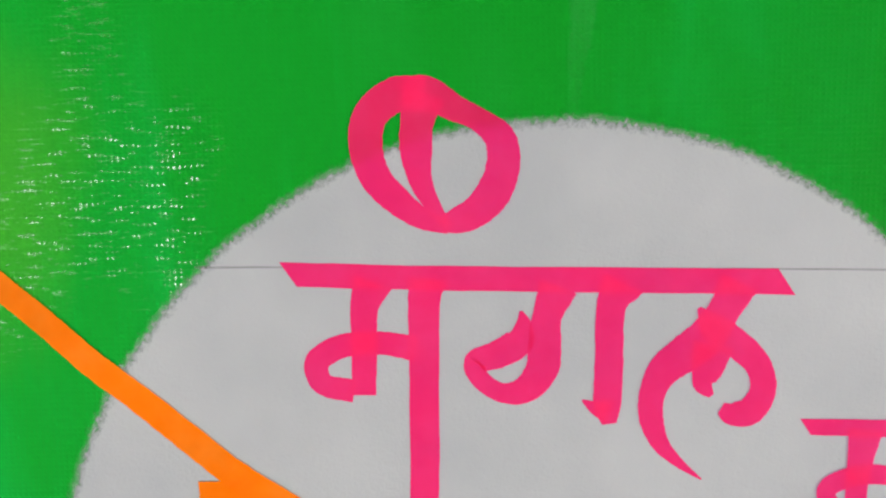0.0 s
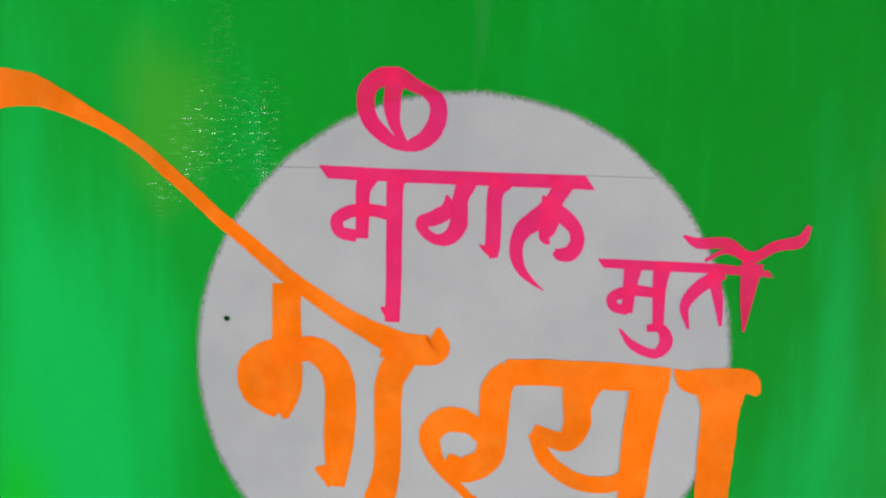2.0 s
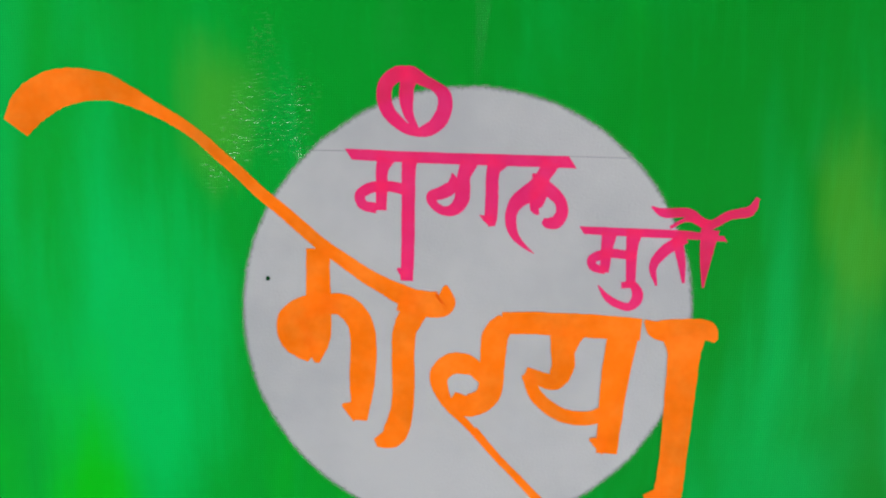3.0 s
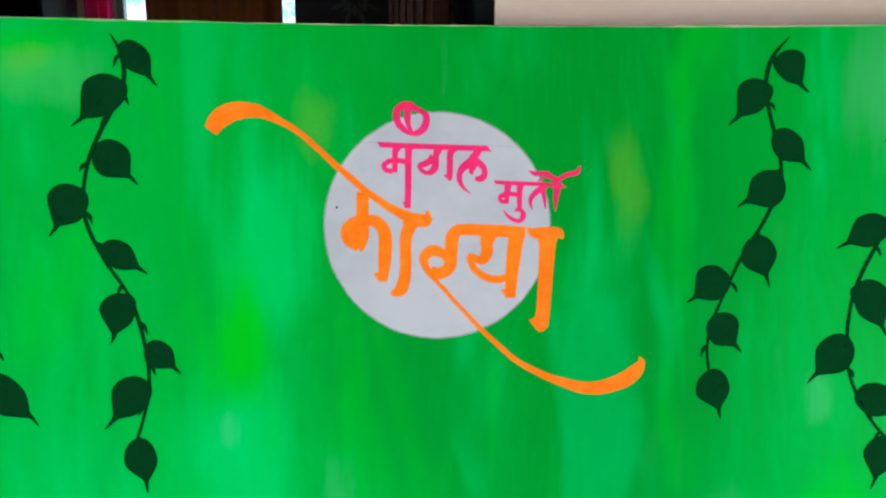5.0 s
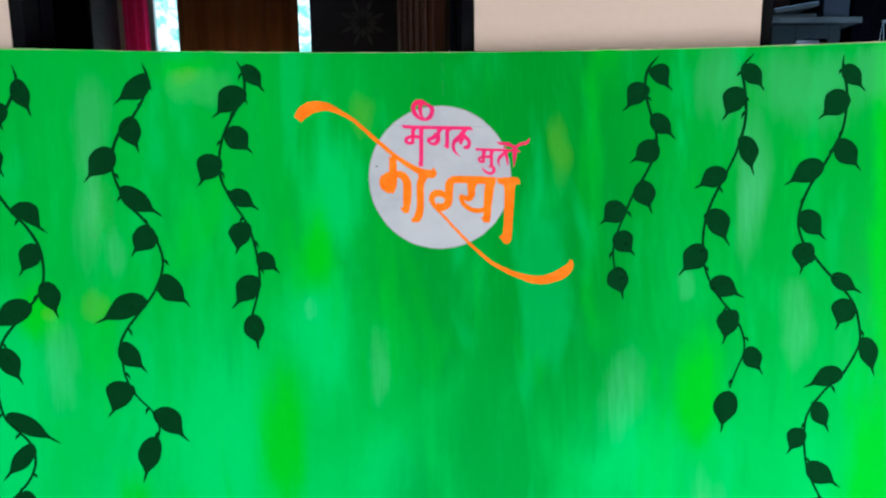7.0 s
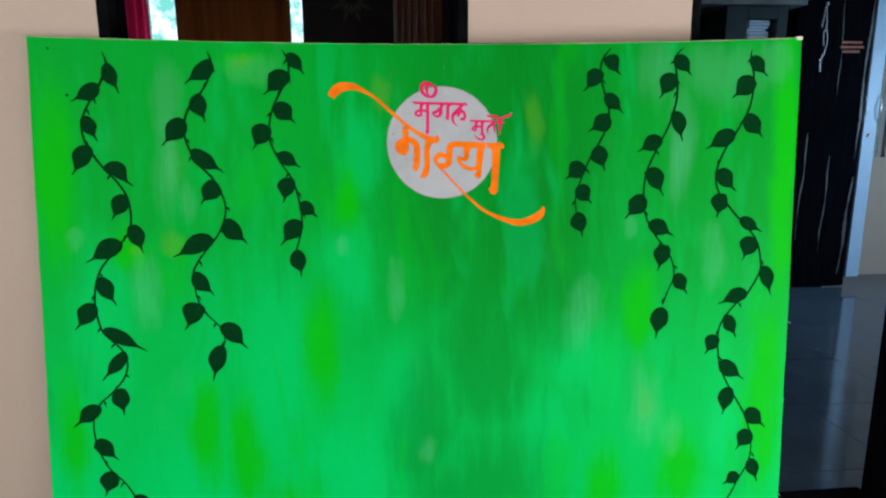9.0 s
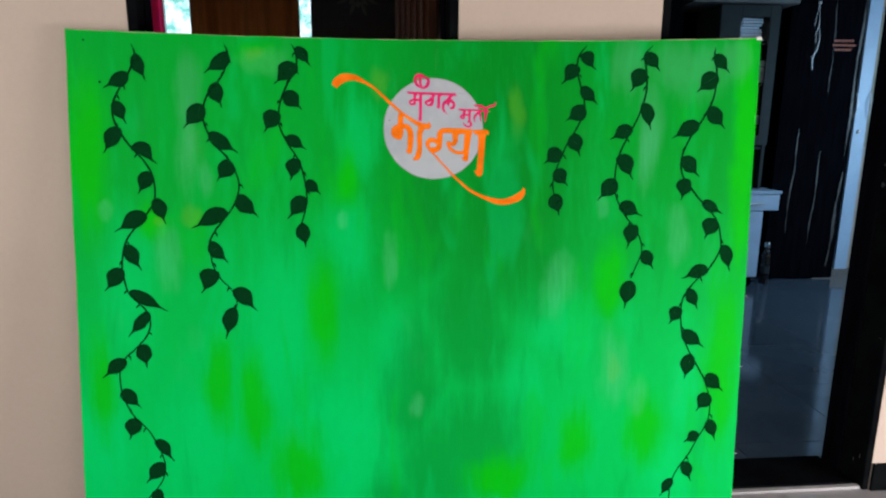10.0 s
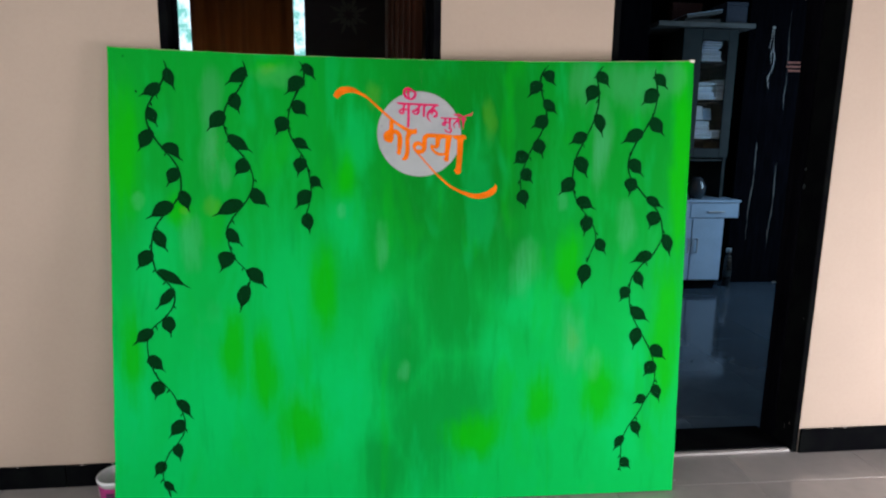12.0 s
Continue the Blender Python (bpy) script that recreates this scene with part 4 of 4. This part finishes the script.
def window(name, x0, x1, z0, z1, label):
    root = thing(name, pose(0, 3.99, 0), label, "window", "", "structure")
    for a, b, c, d in ((x0, z0, x0 + 0.05, z1), (x1 - 0.05, z0, x1, z1), (x0 + 0.051, z0, x1 - 0.051, z0 + 0.05), (x0 + 0.051, z1 - 0.05, x1 - 0.051, z1)):
        part("window_frame", box(a + 0.001, 0, b + 0.001, c - 0.001, 0.05, d - 0.001, 0.003), M_SILL, root)
    pane = part("pane", box(x0 + 0.05, 0.02, z0 + 0.05, x1 - 0.05, 0.026, z1 - 0.05), M_GLASS, root)
    pane.visible_shadow = False
    return root


window("window_1", -1.12, 0.48, 0.95, 2.80, "bright bedroom window behind curtains")
window("window_2", 5.12, 5.62, 1.15, 2.5, "narrow bright window of the back room")

wardrobe = thing("wardrobe", pose(0.305, 3.15, 0), "tall slate grey wardrobe with a pale floral print", "wardrobe")
part("body", box(0, 0.03, 0.0, 0.72, 0.6, 2.7, 0.004), M_GREY, wardrobe)
wd = part("door", box(0.004, 0.0, 0.06, 0.716, 0.028, 2.69, 0.004), M_GREY, wardrobe)
bm = bmesh.new()
for k in range(8):
    a = k * math.pi / 4
    for rr, ww in ((0.10, 0.045), (0.17, 0.03)):
        ca, sa = math.cos(a + (0.39 if rr > 0.1 else 0)), math.sin(a + (0.39 if rr > 0.1 else 0))
        vs = [bm.verts.new((0.36 + ca * d - sa * o, -0.0025, 2.36 + sa * d + ca * o)) for d, o in ((rr * 0.25, 0), (rr * 0.65, ww / 2), (rr, 0), (rr * 0.65, -ww / 2))]
        bm.faces.new(vs)
part("floral_print", bm, M_EMBLEM, wd, "pale grey floral print")
# cupboard widened over the far wall to turn the corner black
dark = thing("dark_cupboard", pose(-2.3, 2.9, 0), "tall dark blue-grey cupboard, widened to darken the bedroom corner", "cupboard")
part("body", box(0, 0.03, 0, 1.27, 0.40, 2.6, 0.005), M_CABINET, dark)
part("door", box(0.01, 0, 0.05, 0.595, 0.028, 2.58, 0.004), M_CABINET, dark)
part("door", box(0.605, 0, 0.05, 1.26, 0.028, 2.58, 0.004), M_BLACKWOOD, dark)
leaf1 = thing("open_door", WALL @ pose(OPEN_L[1] - 0.05, DEEP + 0.02, 0, 0, 0, 97), "dark brown fluted wooden door standing open", "door")
part("leaf", box(0.0, 0.0, 0.01, 0.85, 0.035, DOOR_H - 0.06, 0.003), M_BROWN, leaf1)
for k in range(5):
    part("flute", box(0.06 + 0.15 * k, 0.036, 0.1, 0.12 + 0.15 * k, 0.046, DOOR_H - 0.15, 0.004), M_BROWN, leaf1)

# ---------------------------------------------------------------- room behind the second doorway
# black box with door fronts, added where the far wall lies in shade
tall = thing("wall_shade_box", pose(2.25, 3.40, 0), "plain black box standing for the shaded wall beside the book cabinet", "cupboard")
part("body", box(0, 0.03, 0, 1.08, 0.5, 2.80, 0.004), M_BLACKWOOD, tall)
part("door", box(0.004, 0.0, 0.06, 0.536, 0.028, 2.78, 0.004), M_BLACKWOOD, tall)
part("door", box(0.544, 0.0, 0.06, 1.076, 0.028, 2.78, 0.004), M_BLACKWOOD, tall)
# black sheet hung before the beige wall in place of its shade
setting("wall_shade_sheet", box(1.575, 3.925, 0.002, 5.115, 3.948, TOP - 0.002), M_BLACKWOOD, "added black sheet standing for shade on the back wall")
CAB_X = 3.655
cab = thing("book_cabinet", pose(CAB_X, 3.42, 0), "tall charcoal cabinet with a glass door and crowded book shelves", "cabinet")
for x0, x1 in ((0.0, 0.03), (0.49, 0.52)):
    part("side_panel", box(x0, 0.02, 0.86, x1, 0.42, 2.40, 0.003), M_CABINET, cab)
part("back_panel", box(0.031, 0.40, 0.86, 0.489, 0.42, 2.40), M_CABINET, cab)
SHELVES = (1.225, 1.415, 1.772, 2.118)
for z in SHELVES:
    part("shelf", box(0.031, 0.03, z - 0.02, 0.489, 0.399, z, 0.002), M_CABINET, cab)
part("top_board", box(-0.26, -0.04, 2.405, 0.655, 0.43, 2.447, 0.004), M_SHELFTOP, cab, "dull grey projecting top board")
GLASS_X, GLASS_Z = (0.180, 0.432), (1.325, 2.30)
for x0, x1 in ((0.0, GLASS_X[0]), (GLASS_X[1], 0.52)):
    part("door_frame", box(x0, -0.005, 1.24, x1, 0.018, 2.395, 0.003), M_CABINET, cab)
for z0, z1 in ((GLASS_Z[1], 2.395), (1.24, GLASS_Z[0])):
    part("door_frame", box(GLASS_X[0] + 0.001, -0.005, z0, GLASS_X[1] - 0.001, 0.018, z1, 0.003), M_CABINET, cab)
for side in (0, 1):
    # little spandrels round the upper corners of the glass
    bm = bmesh.new()
    x, d = (GLASS_X[0], 1) if side == 0 else (GLASS_X[1], -1)
    arc = [bm.verts.new((x + d * 0.05 * (1 - math.sin(radians(a))), -0.003, GLASS_Z[1] - 0.05 * (1 - math.cos(radians(a))))) for a in range(0, 91, 15)]
    corner = bm.verts.new((x, -0.003, GLASS_Z[1]))
    for p, q in zip(arc, arc[1:]):
        bm.faces.new((corner, p, q))
    bmesh.ops.solidify(bm, geom=bm.faces[:], thickness=0.012)
    part("corner_fillet", bm, M_CABINET, cab)
part("glass_pane", box(GLASS_X[0], 0.004, GLASS_Z[0], GLASS_X[1], 0.008, GLASS_Z[1]), M_GLASS, cab, "clear glass pane")

rnd = random.Random(11)
COVERS = (M_PAPER, M_BLUEGREY, M_PAPER, M_CABINET, M_PAPER, M_NAVY)


def flat_book(x, y, z, w, t, turn, cover, lean=0.0):
    bk = thing("book", pose(x, y, z, 0, lean, turn), "closed book lying in a stack on a cabinet shelf", "book", "books in the cabinet")
    part("page_block", box(0.004, 0.0035, 0.0022, w - 0.004, 0.26, t - 0.0022), M_PAPER, bk)
    part("cover", box(0, 0, 0, w, 0.265, 0.002, 0), cover, bk)
    part("cover", box(0, 0, t - 0.002, w, 0.265, t, 0), cover, bk)


for z, top, lo, wide in ((1.4155, 0.17, 0.10, 0.26), (1.4155, 0.08, 0.36, 0.11), (1.7725, 0.15, 0.12, 0.25), (1.7725, 0.19, 0.375, 0.10), (2.1185, 0.18, 0.21, 0.20)):
    h = z
    while h < z + top - 0.012:
        t = rnd.uniform(0.011, 0.026)
        w = wide * rnd.uniform(0.82, 1.0)
        flat_book(CAB_X + lo + rnd.uniform(0, wide - w), 3.455 + rnd.uniform(0, 0.03), h + 0.0005, w, t, rnd.uniform(-4, 4), rnd.choice(COVERS))
        h += t + 0.0012
# one open-faced book stands on the lowest stack, another leans over a pile
stand = thing("book", pose(CAB_X + 0.20, 3.50, 1.5905, -12, 0, 8), "pale book standing open on a stack", "book", "books in the cabinet")
part("cover", box(0, 0, 0, 0.10, 0.004, 0.13, 0.001), M_PAPER, stand)
part("cover", box(0.104, 0, 0, 0.19, 0.004, 0.11, 0.001), M_BLUEGREY, stand)

for k, (x, w, lean, cover) in enumerate(((0.02, 0.33, 0.0, M_SHELFTOP), (0.04, 0.34, -9.0, M_BLUEGREY))):
    bk = thing("folder", pose(CAB_X + x, 3.46, 2.448 + k * 0.042, 0, lean, 4 * k - 4), "flat paper folder lying on the cabinet top", "folder", "folders on the cabinet")
    part("page_block", box(0.004, 0.004, 0.002, w - 0.004, 0.28, 0.030), M_SHELFTOP, bk)
    part("cover", box(0, 0, 0.0305, w, 0.29, 0.0345, 0.001), cover, bk)
crate = thing("storage_box", pose(CAB_X + 0.42, 3.48, 2.448), "dark navy cardboard box on the cabinet top", "box")
part("body", box(0, 0, 0, 0.20, 0.28, 0.17, 0.004), M_NAVY, crate)
part("lid", box(-0.004, -0.004, 0.171, 0.204, 0.284, 0.20, 0.003), M_NAVY, crate)
red = thing("storage_box", pose(CAB_X + 0.03, 3.66, 2.448), "dark red cardboard box behind the folders", "box")
part("body", box(0, 0.1, 0, 0.30, 0.18, 0.24, 0.004), M_DARKRED, red)

chest = thing("drawer_unit", pose(3.315, 3.245, 0), "pale blue-grey laminate drawer unit with steel handles", "drawer unit")
part("worktop", box(0.0, -0.02, 0.835, 0.93, 0.66, 0.858, 0.004), M_BLUEGREY, chest)
part("drawer_front", box(0.46, 0.0, 0.69, 0.925, 0.02, 0.832, 0.004), M_BLUEGREY, chest)
part("drawer_front", box(0.0, 0.0, 0.69, 0.455, 0.02, 0.832, 0.004), M_BLUEGREY, chest)
part("drawer_handle", box(0.62, -0.025, 0.742, 0.78, -0.012, 0.754, 0.003), M_STEEL, chest)
part("carcass", box(0.0, 0.025, 0.09, 0.80, 0.64, 0.834, 0.003), M_BLUEGREY, chest)
part("carcass", box(0.801, 0.025, 0.69, 0.925, 0.64, 0.834, 0.003), M_BLUEGREY, chest)
part("plinth", box(0.02, 0.06, 0.0, 0.78, 0.62, 0.088), M_BLACK, chest)
for x0, x1, hx in ((0.0, 0.483, 0.445), (0.487, 0.795, 0.53)):
    d = part("door", box(x0 + 0.003, 0.002, 0.10, x1 - 0.003, 0.022, 0.68, 0.004), M_BLUEGREY, chest)
    part("handle", box(hx, -0.03, 0.36, hx + 0.012, -0.018, 0.50, 0.003), M_STEEL, d)
    for z in (0.362, 0.488):
        part("handle_foot", box(hx, -0.018, z, hx + 0.012, 0.002, z + 0.010), M_STEEL, d)
vase = thing("glass_jar", pose(3.87, 3.36, 0.8585), "smoky glass jar on the drawer unit", "jar")
part("body", lathe([(0.0001, 0.0), (0.05, 0.0), (0.075, 0.05), (0.085, 0.11), (0.06, 0.17), (0.05, 0.20), (0.047, 0.20), (0.056, 0.165), (0.08, 0.11), (0.07, 0.052), (0.046, 0.006), (0.0001, 0.006)], 32), M_JAR, vase)
bottle = thing("bottle", pose(4.275, 3.40, 0), "dark plastic bottle standing on the floor", "bottle")
part("body", lathe([(0.0001, 0.0), (0.034, 0.0), (0.038, 0.01), (0.038, 0.24), (0.034, 0.28), (0.020, 0.31), (0.018, 0.33)], 28), M_BOTTLE, bottle)
part("cap", lathe([(0.0001, 0.375), (0.022, 0.375), (0.024, 0.37), (0.024, 0.332), (0.0185, 0.331)], 28), M_STEEL, bottle, "pale metal cap")
part("shine_band", lathe([(0.0385, 0.10), (0.0385, 0.16)], 28), M_CABINET, bottle)

black = thing("black_laminate_door", pose(4.33, 3.52, 0), "tall glossy black laminate door with pale wood-grain streaks", "door")
part("leaf", box(0.0, 0.0, 0.012, 0.68, 0.035, 2.70, 0.003), M_BLACKWOOD, black)


def streak(x0, z0, x1, z1, w, seed):
    rr = random.Random(seed)
    bm = bmesh.new()
    n = 26
    rows = []
    for k in range(n + 1):
        s = k / n
        x = x0 + (x1 - x0) * s + 0.006 * math.sin(s * 9 + seed) + rr.uniform(-0.003, 0.003)
        ww = w * (0.35 + abs(math.sin(s * 6.3 + seed)) * 0.8) * math.sin(math.pi * min(max(s, 0.02), 0.98)) ** 0.4
        z = z0 + (z1 - z0) * s
        rows.append((bm.verts.new((x - ww / 2, -0.0022, z)), bm.verts.new((x + ww / 2, -0.0022, z))))
    for (a, b), (c, d) in zip(rows, rows[1:]):
        bm.faces.new((a, b, d, c))
    part("grain_streak", bm, M_STREAK, black)


for k, (x0, z0, x1, z1, w) in enumerate(((0.168, 0.44, 0.198, 1.38, 0.011), (0.40, 0.33, 0.42, 1.20, 0.012), (0.425, 1.70, 0.40, 2.6, 0.006), (0.61, 0.12, 0.65, 1.0, 0.026), (0.645, 1.15, 0.66, 2.5, 0.020))):
    streak(x0, z0, x1, z1, w, k + 2)
# a small printed sticker, three lines of unreadable words
for row, (x0, x1) in enumerate(((0.415, 0.590), (0.405, 0.615), (0.43, 0.575))):
    z = 2.125 - row * 0.037
    x = x0
    rr = random.Random(row + 30)
    while x < x1:
        w = rr.uniform(0.018, 0.04)
        part("sticker_bar", box(x, -0.0035, z, min(x + w, x1), -0.0008, z + 0.018), M_RED, black, "orange-red printed line")
        x += w + 0.006
chain = thing("hanging_ornament", pose(4.569, 3.512, 2.44), "thin pale metal chain ornament hanging on the black door", "ornament")
bm = bmesh.new()
for seed, rows in enumerate(([(0, 0, 2.5), (-14, -100, 2), (-26, -190, 2.5)], [(0, 0, 2.5), (10, -100, 2), (16, -190, 2.5), (-4, -240, 2.5), (10, -330, 2)], [(16, -190, 2.5), (36, -270, 2.5), (26, -370, 2.5), (-8, -455, 3), (2, -540, 2.5)], [(-26, -440, 2), (-8, -455, 2.5)])):
    ribbon(bm, rows, -0.0003 * seed, 6, 0.1, seed + 4)
part("chain", bm, M_PALE, chain)
part("hook", lathe([(0.0001, 0.014), (0.010, 0.012), (0.014, 0.0), (0.0001, 0.0)], 16), M_PALE, chain, "", pose(0, 0, 0, 90, 0, 0))

steel = thing("steel_door_edge", pose(5.013, 3.50, 0), "narrow grey metal door edge with a lever handle", "door")
part("leaf", box(0, 0, 0.10, 0.12, 0.04, 2.7, 0.003), M_BLUEGREY, steel)
for x in (-0.02, 0.11):
    bm = bmesh.new()
    cols = []
    for k in range(13):
        a = math.pi * k / 12
        cols.append([bm.verts.new((x + s * 0.006, -0.004 - 0.04 * math.sin(a), 1.48 + 0.22 * k / 12)) for s in (-1, 1)])
    for a, b in zip(cols, cols[1:]):
        bm.faces.new((a[0], a[1], b[1], b[0]))
    bmesh.ops.solidify(bm, geom=bm.faces[:], thickness=0.006)
    part("pull_handle", bm, M_PALE, steel, "curved pale pull handle")
part("lock", lathe([(0.0001, 0.012), (0.016, 0.012), (0.018, 0.0)], 20), M_PALE, steel, "", pose(0.05, 0.0, 1.36, 90, 0, 0))

# ---------------------------------------------------------------- floor tiles, last
TILE = 0.6
tile_bm = box(-TILE / 2 + 0.0012, -TILE / 2 + 0.0012, -0.0034, TILE / 2 - 0.0012, TILE / 2 - 0.0012, 0.0, 0.0008)
tile_me = bpy.data.meshes.new("tile")
tile_bm.to_mesh(tile_me)
tile_bm.free()
tile_me.materials.append(M_TILE)
# hall tile copied with its shaded colour for the rooms behind
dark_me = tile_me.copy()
dark_me.materials[0] = M_TILE_DIM
def tile_mesh(y0, y1, material):
    bm = box(-TILE / 2 + 0.0012, y0 + 0.0012, -0.0034, TILE / 2 - 0.0012, y1 - 0.0012, 0.0, 0.0008)
    me = bpy.data.meshes.new("tile")
    bm.to_mesh(me)
    bm.free()
    me.materials.append(material)
    return me


short_me, inner_me = tile_mesh(-0.30, -0.06, M_TILE), tile_mesh(-0.06, 0.30, M_TILE_DIM)


def lay(me, i, j):
    ob = new("tile", me)
    ob.matrix_world = pose(2.468 + TILE * (i + 0.5), 0.04 + TILE * (j + 0.5), 0)
    ob.parent = floor_bed


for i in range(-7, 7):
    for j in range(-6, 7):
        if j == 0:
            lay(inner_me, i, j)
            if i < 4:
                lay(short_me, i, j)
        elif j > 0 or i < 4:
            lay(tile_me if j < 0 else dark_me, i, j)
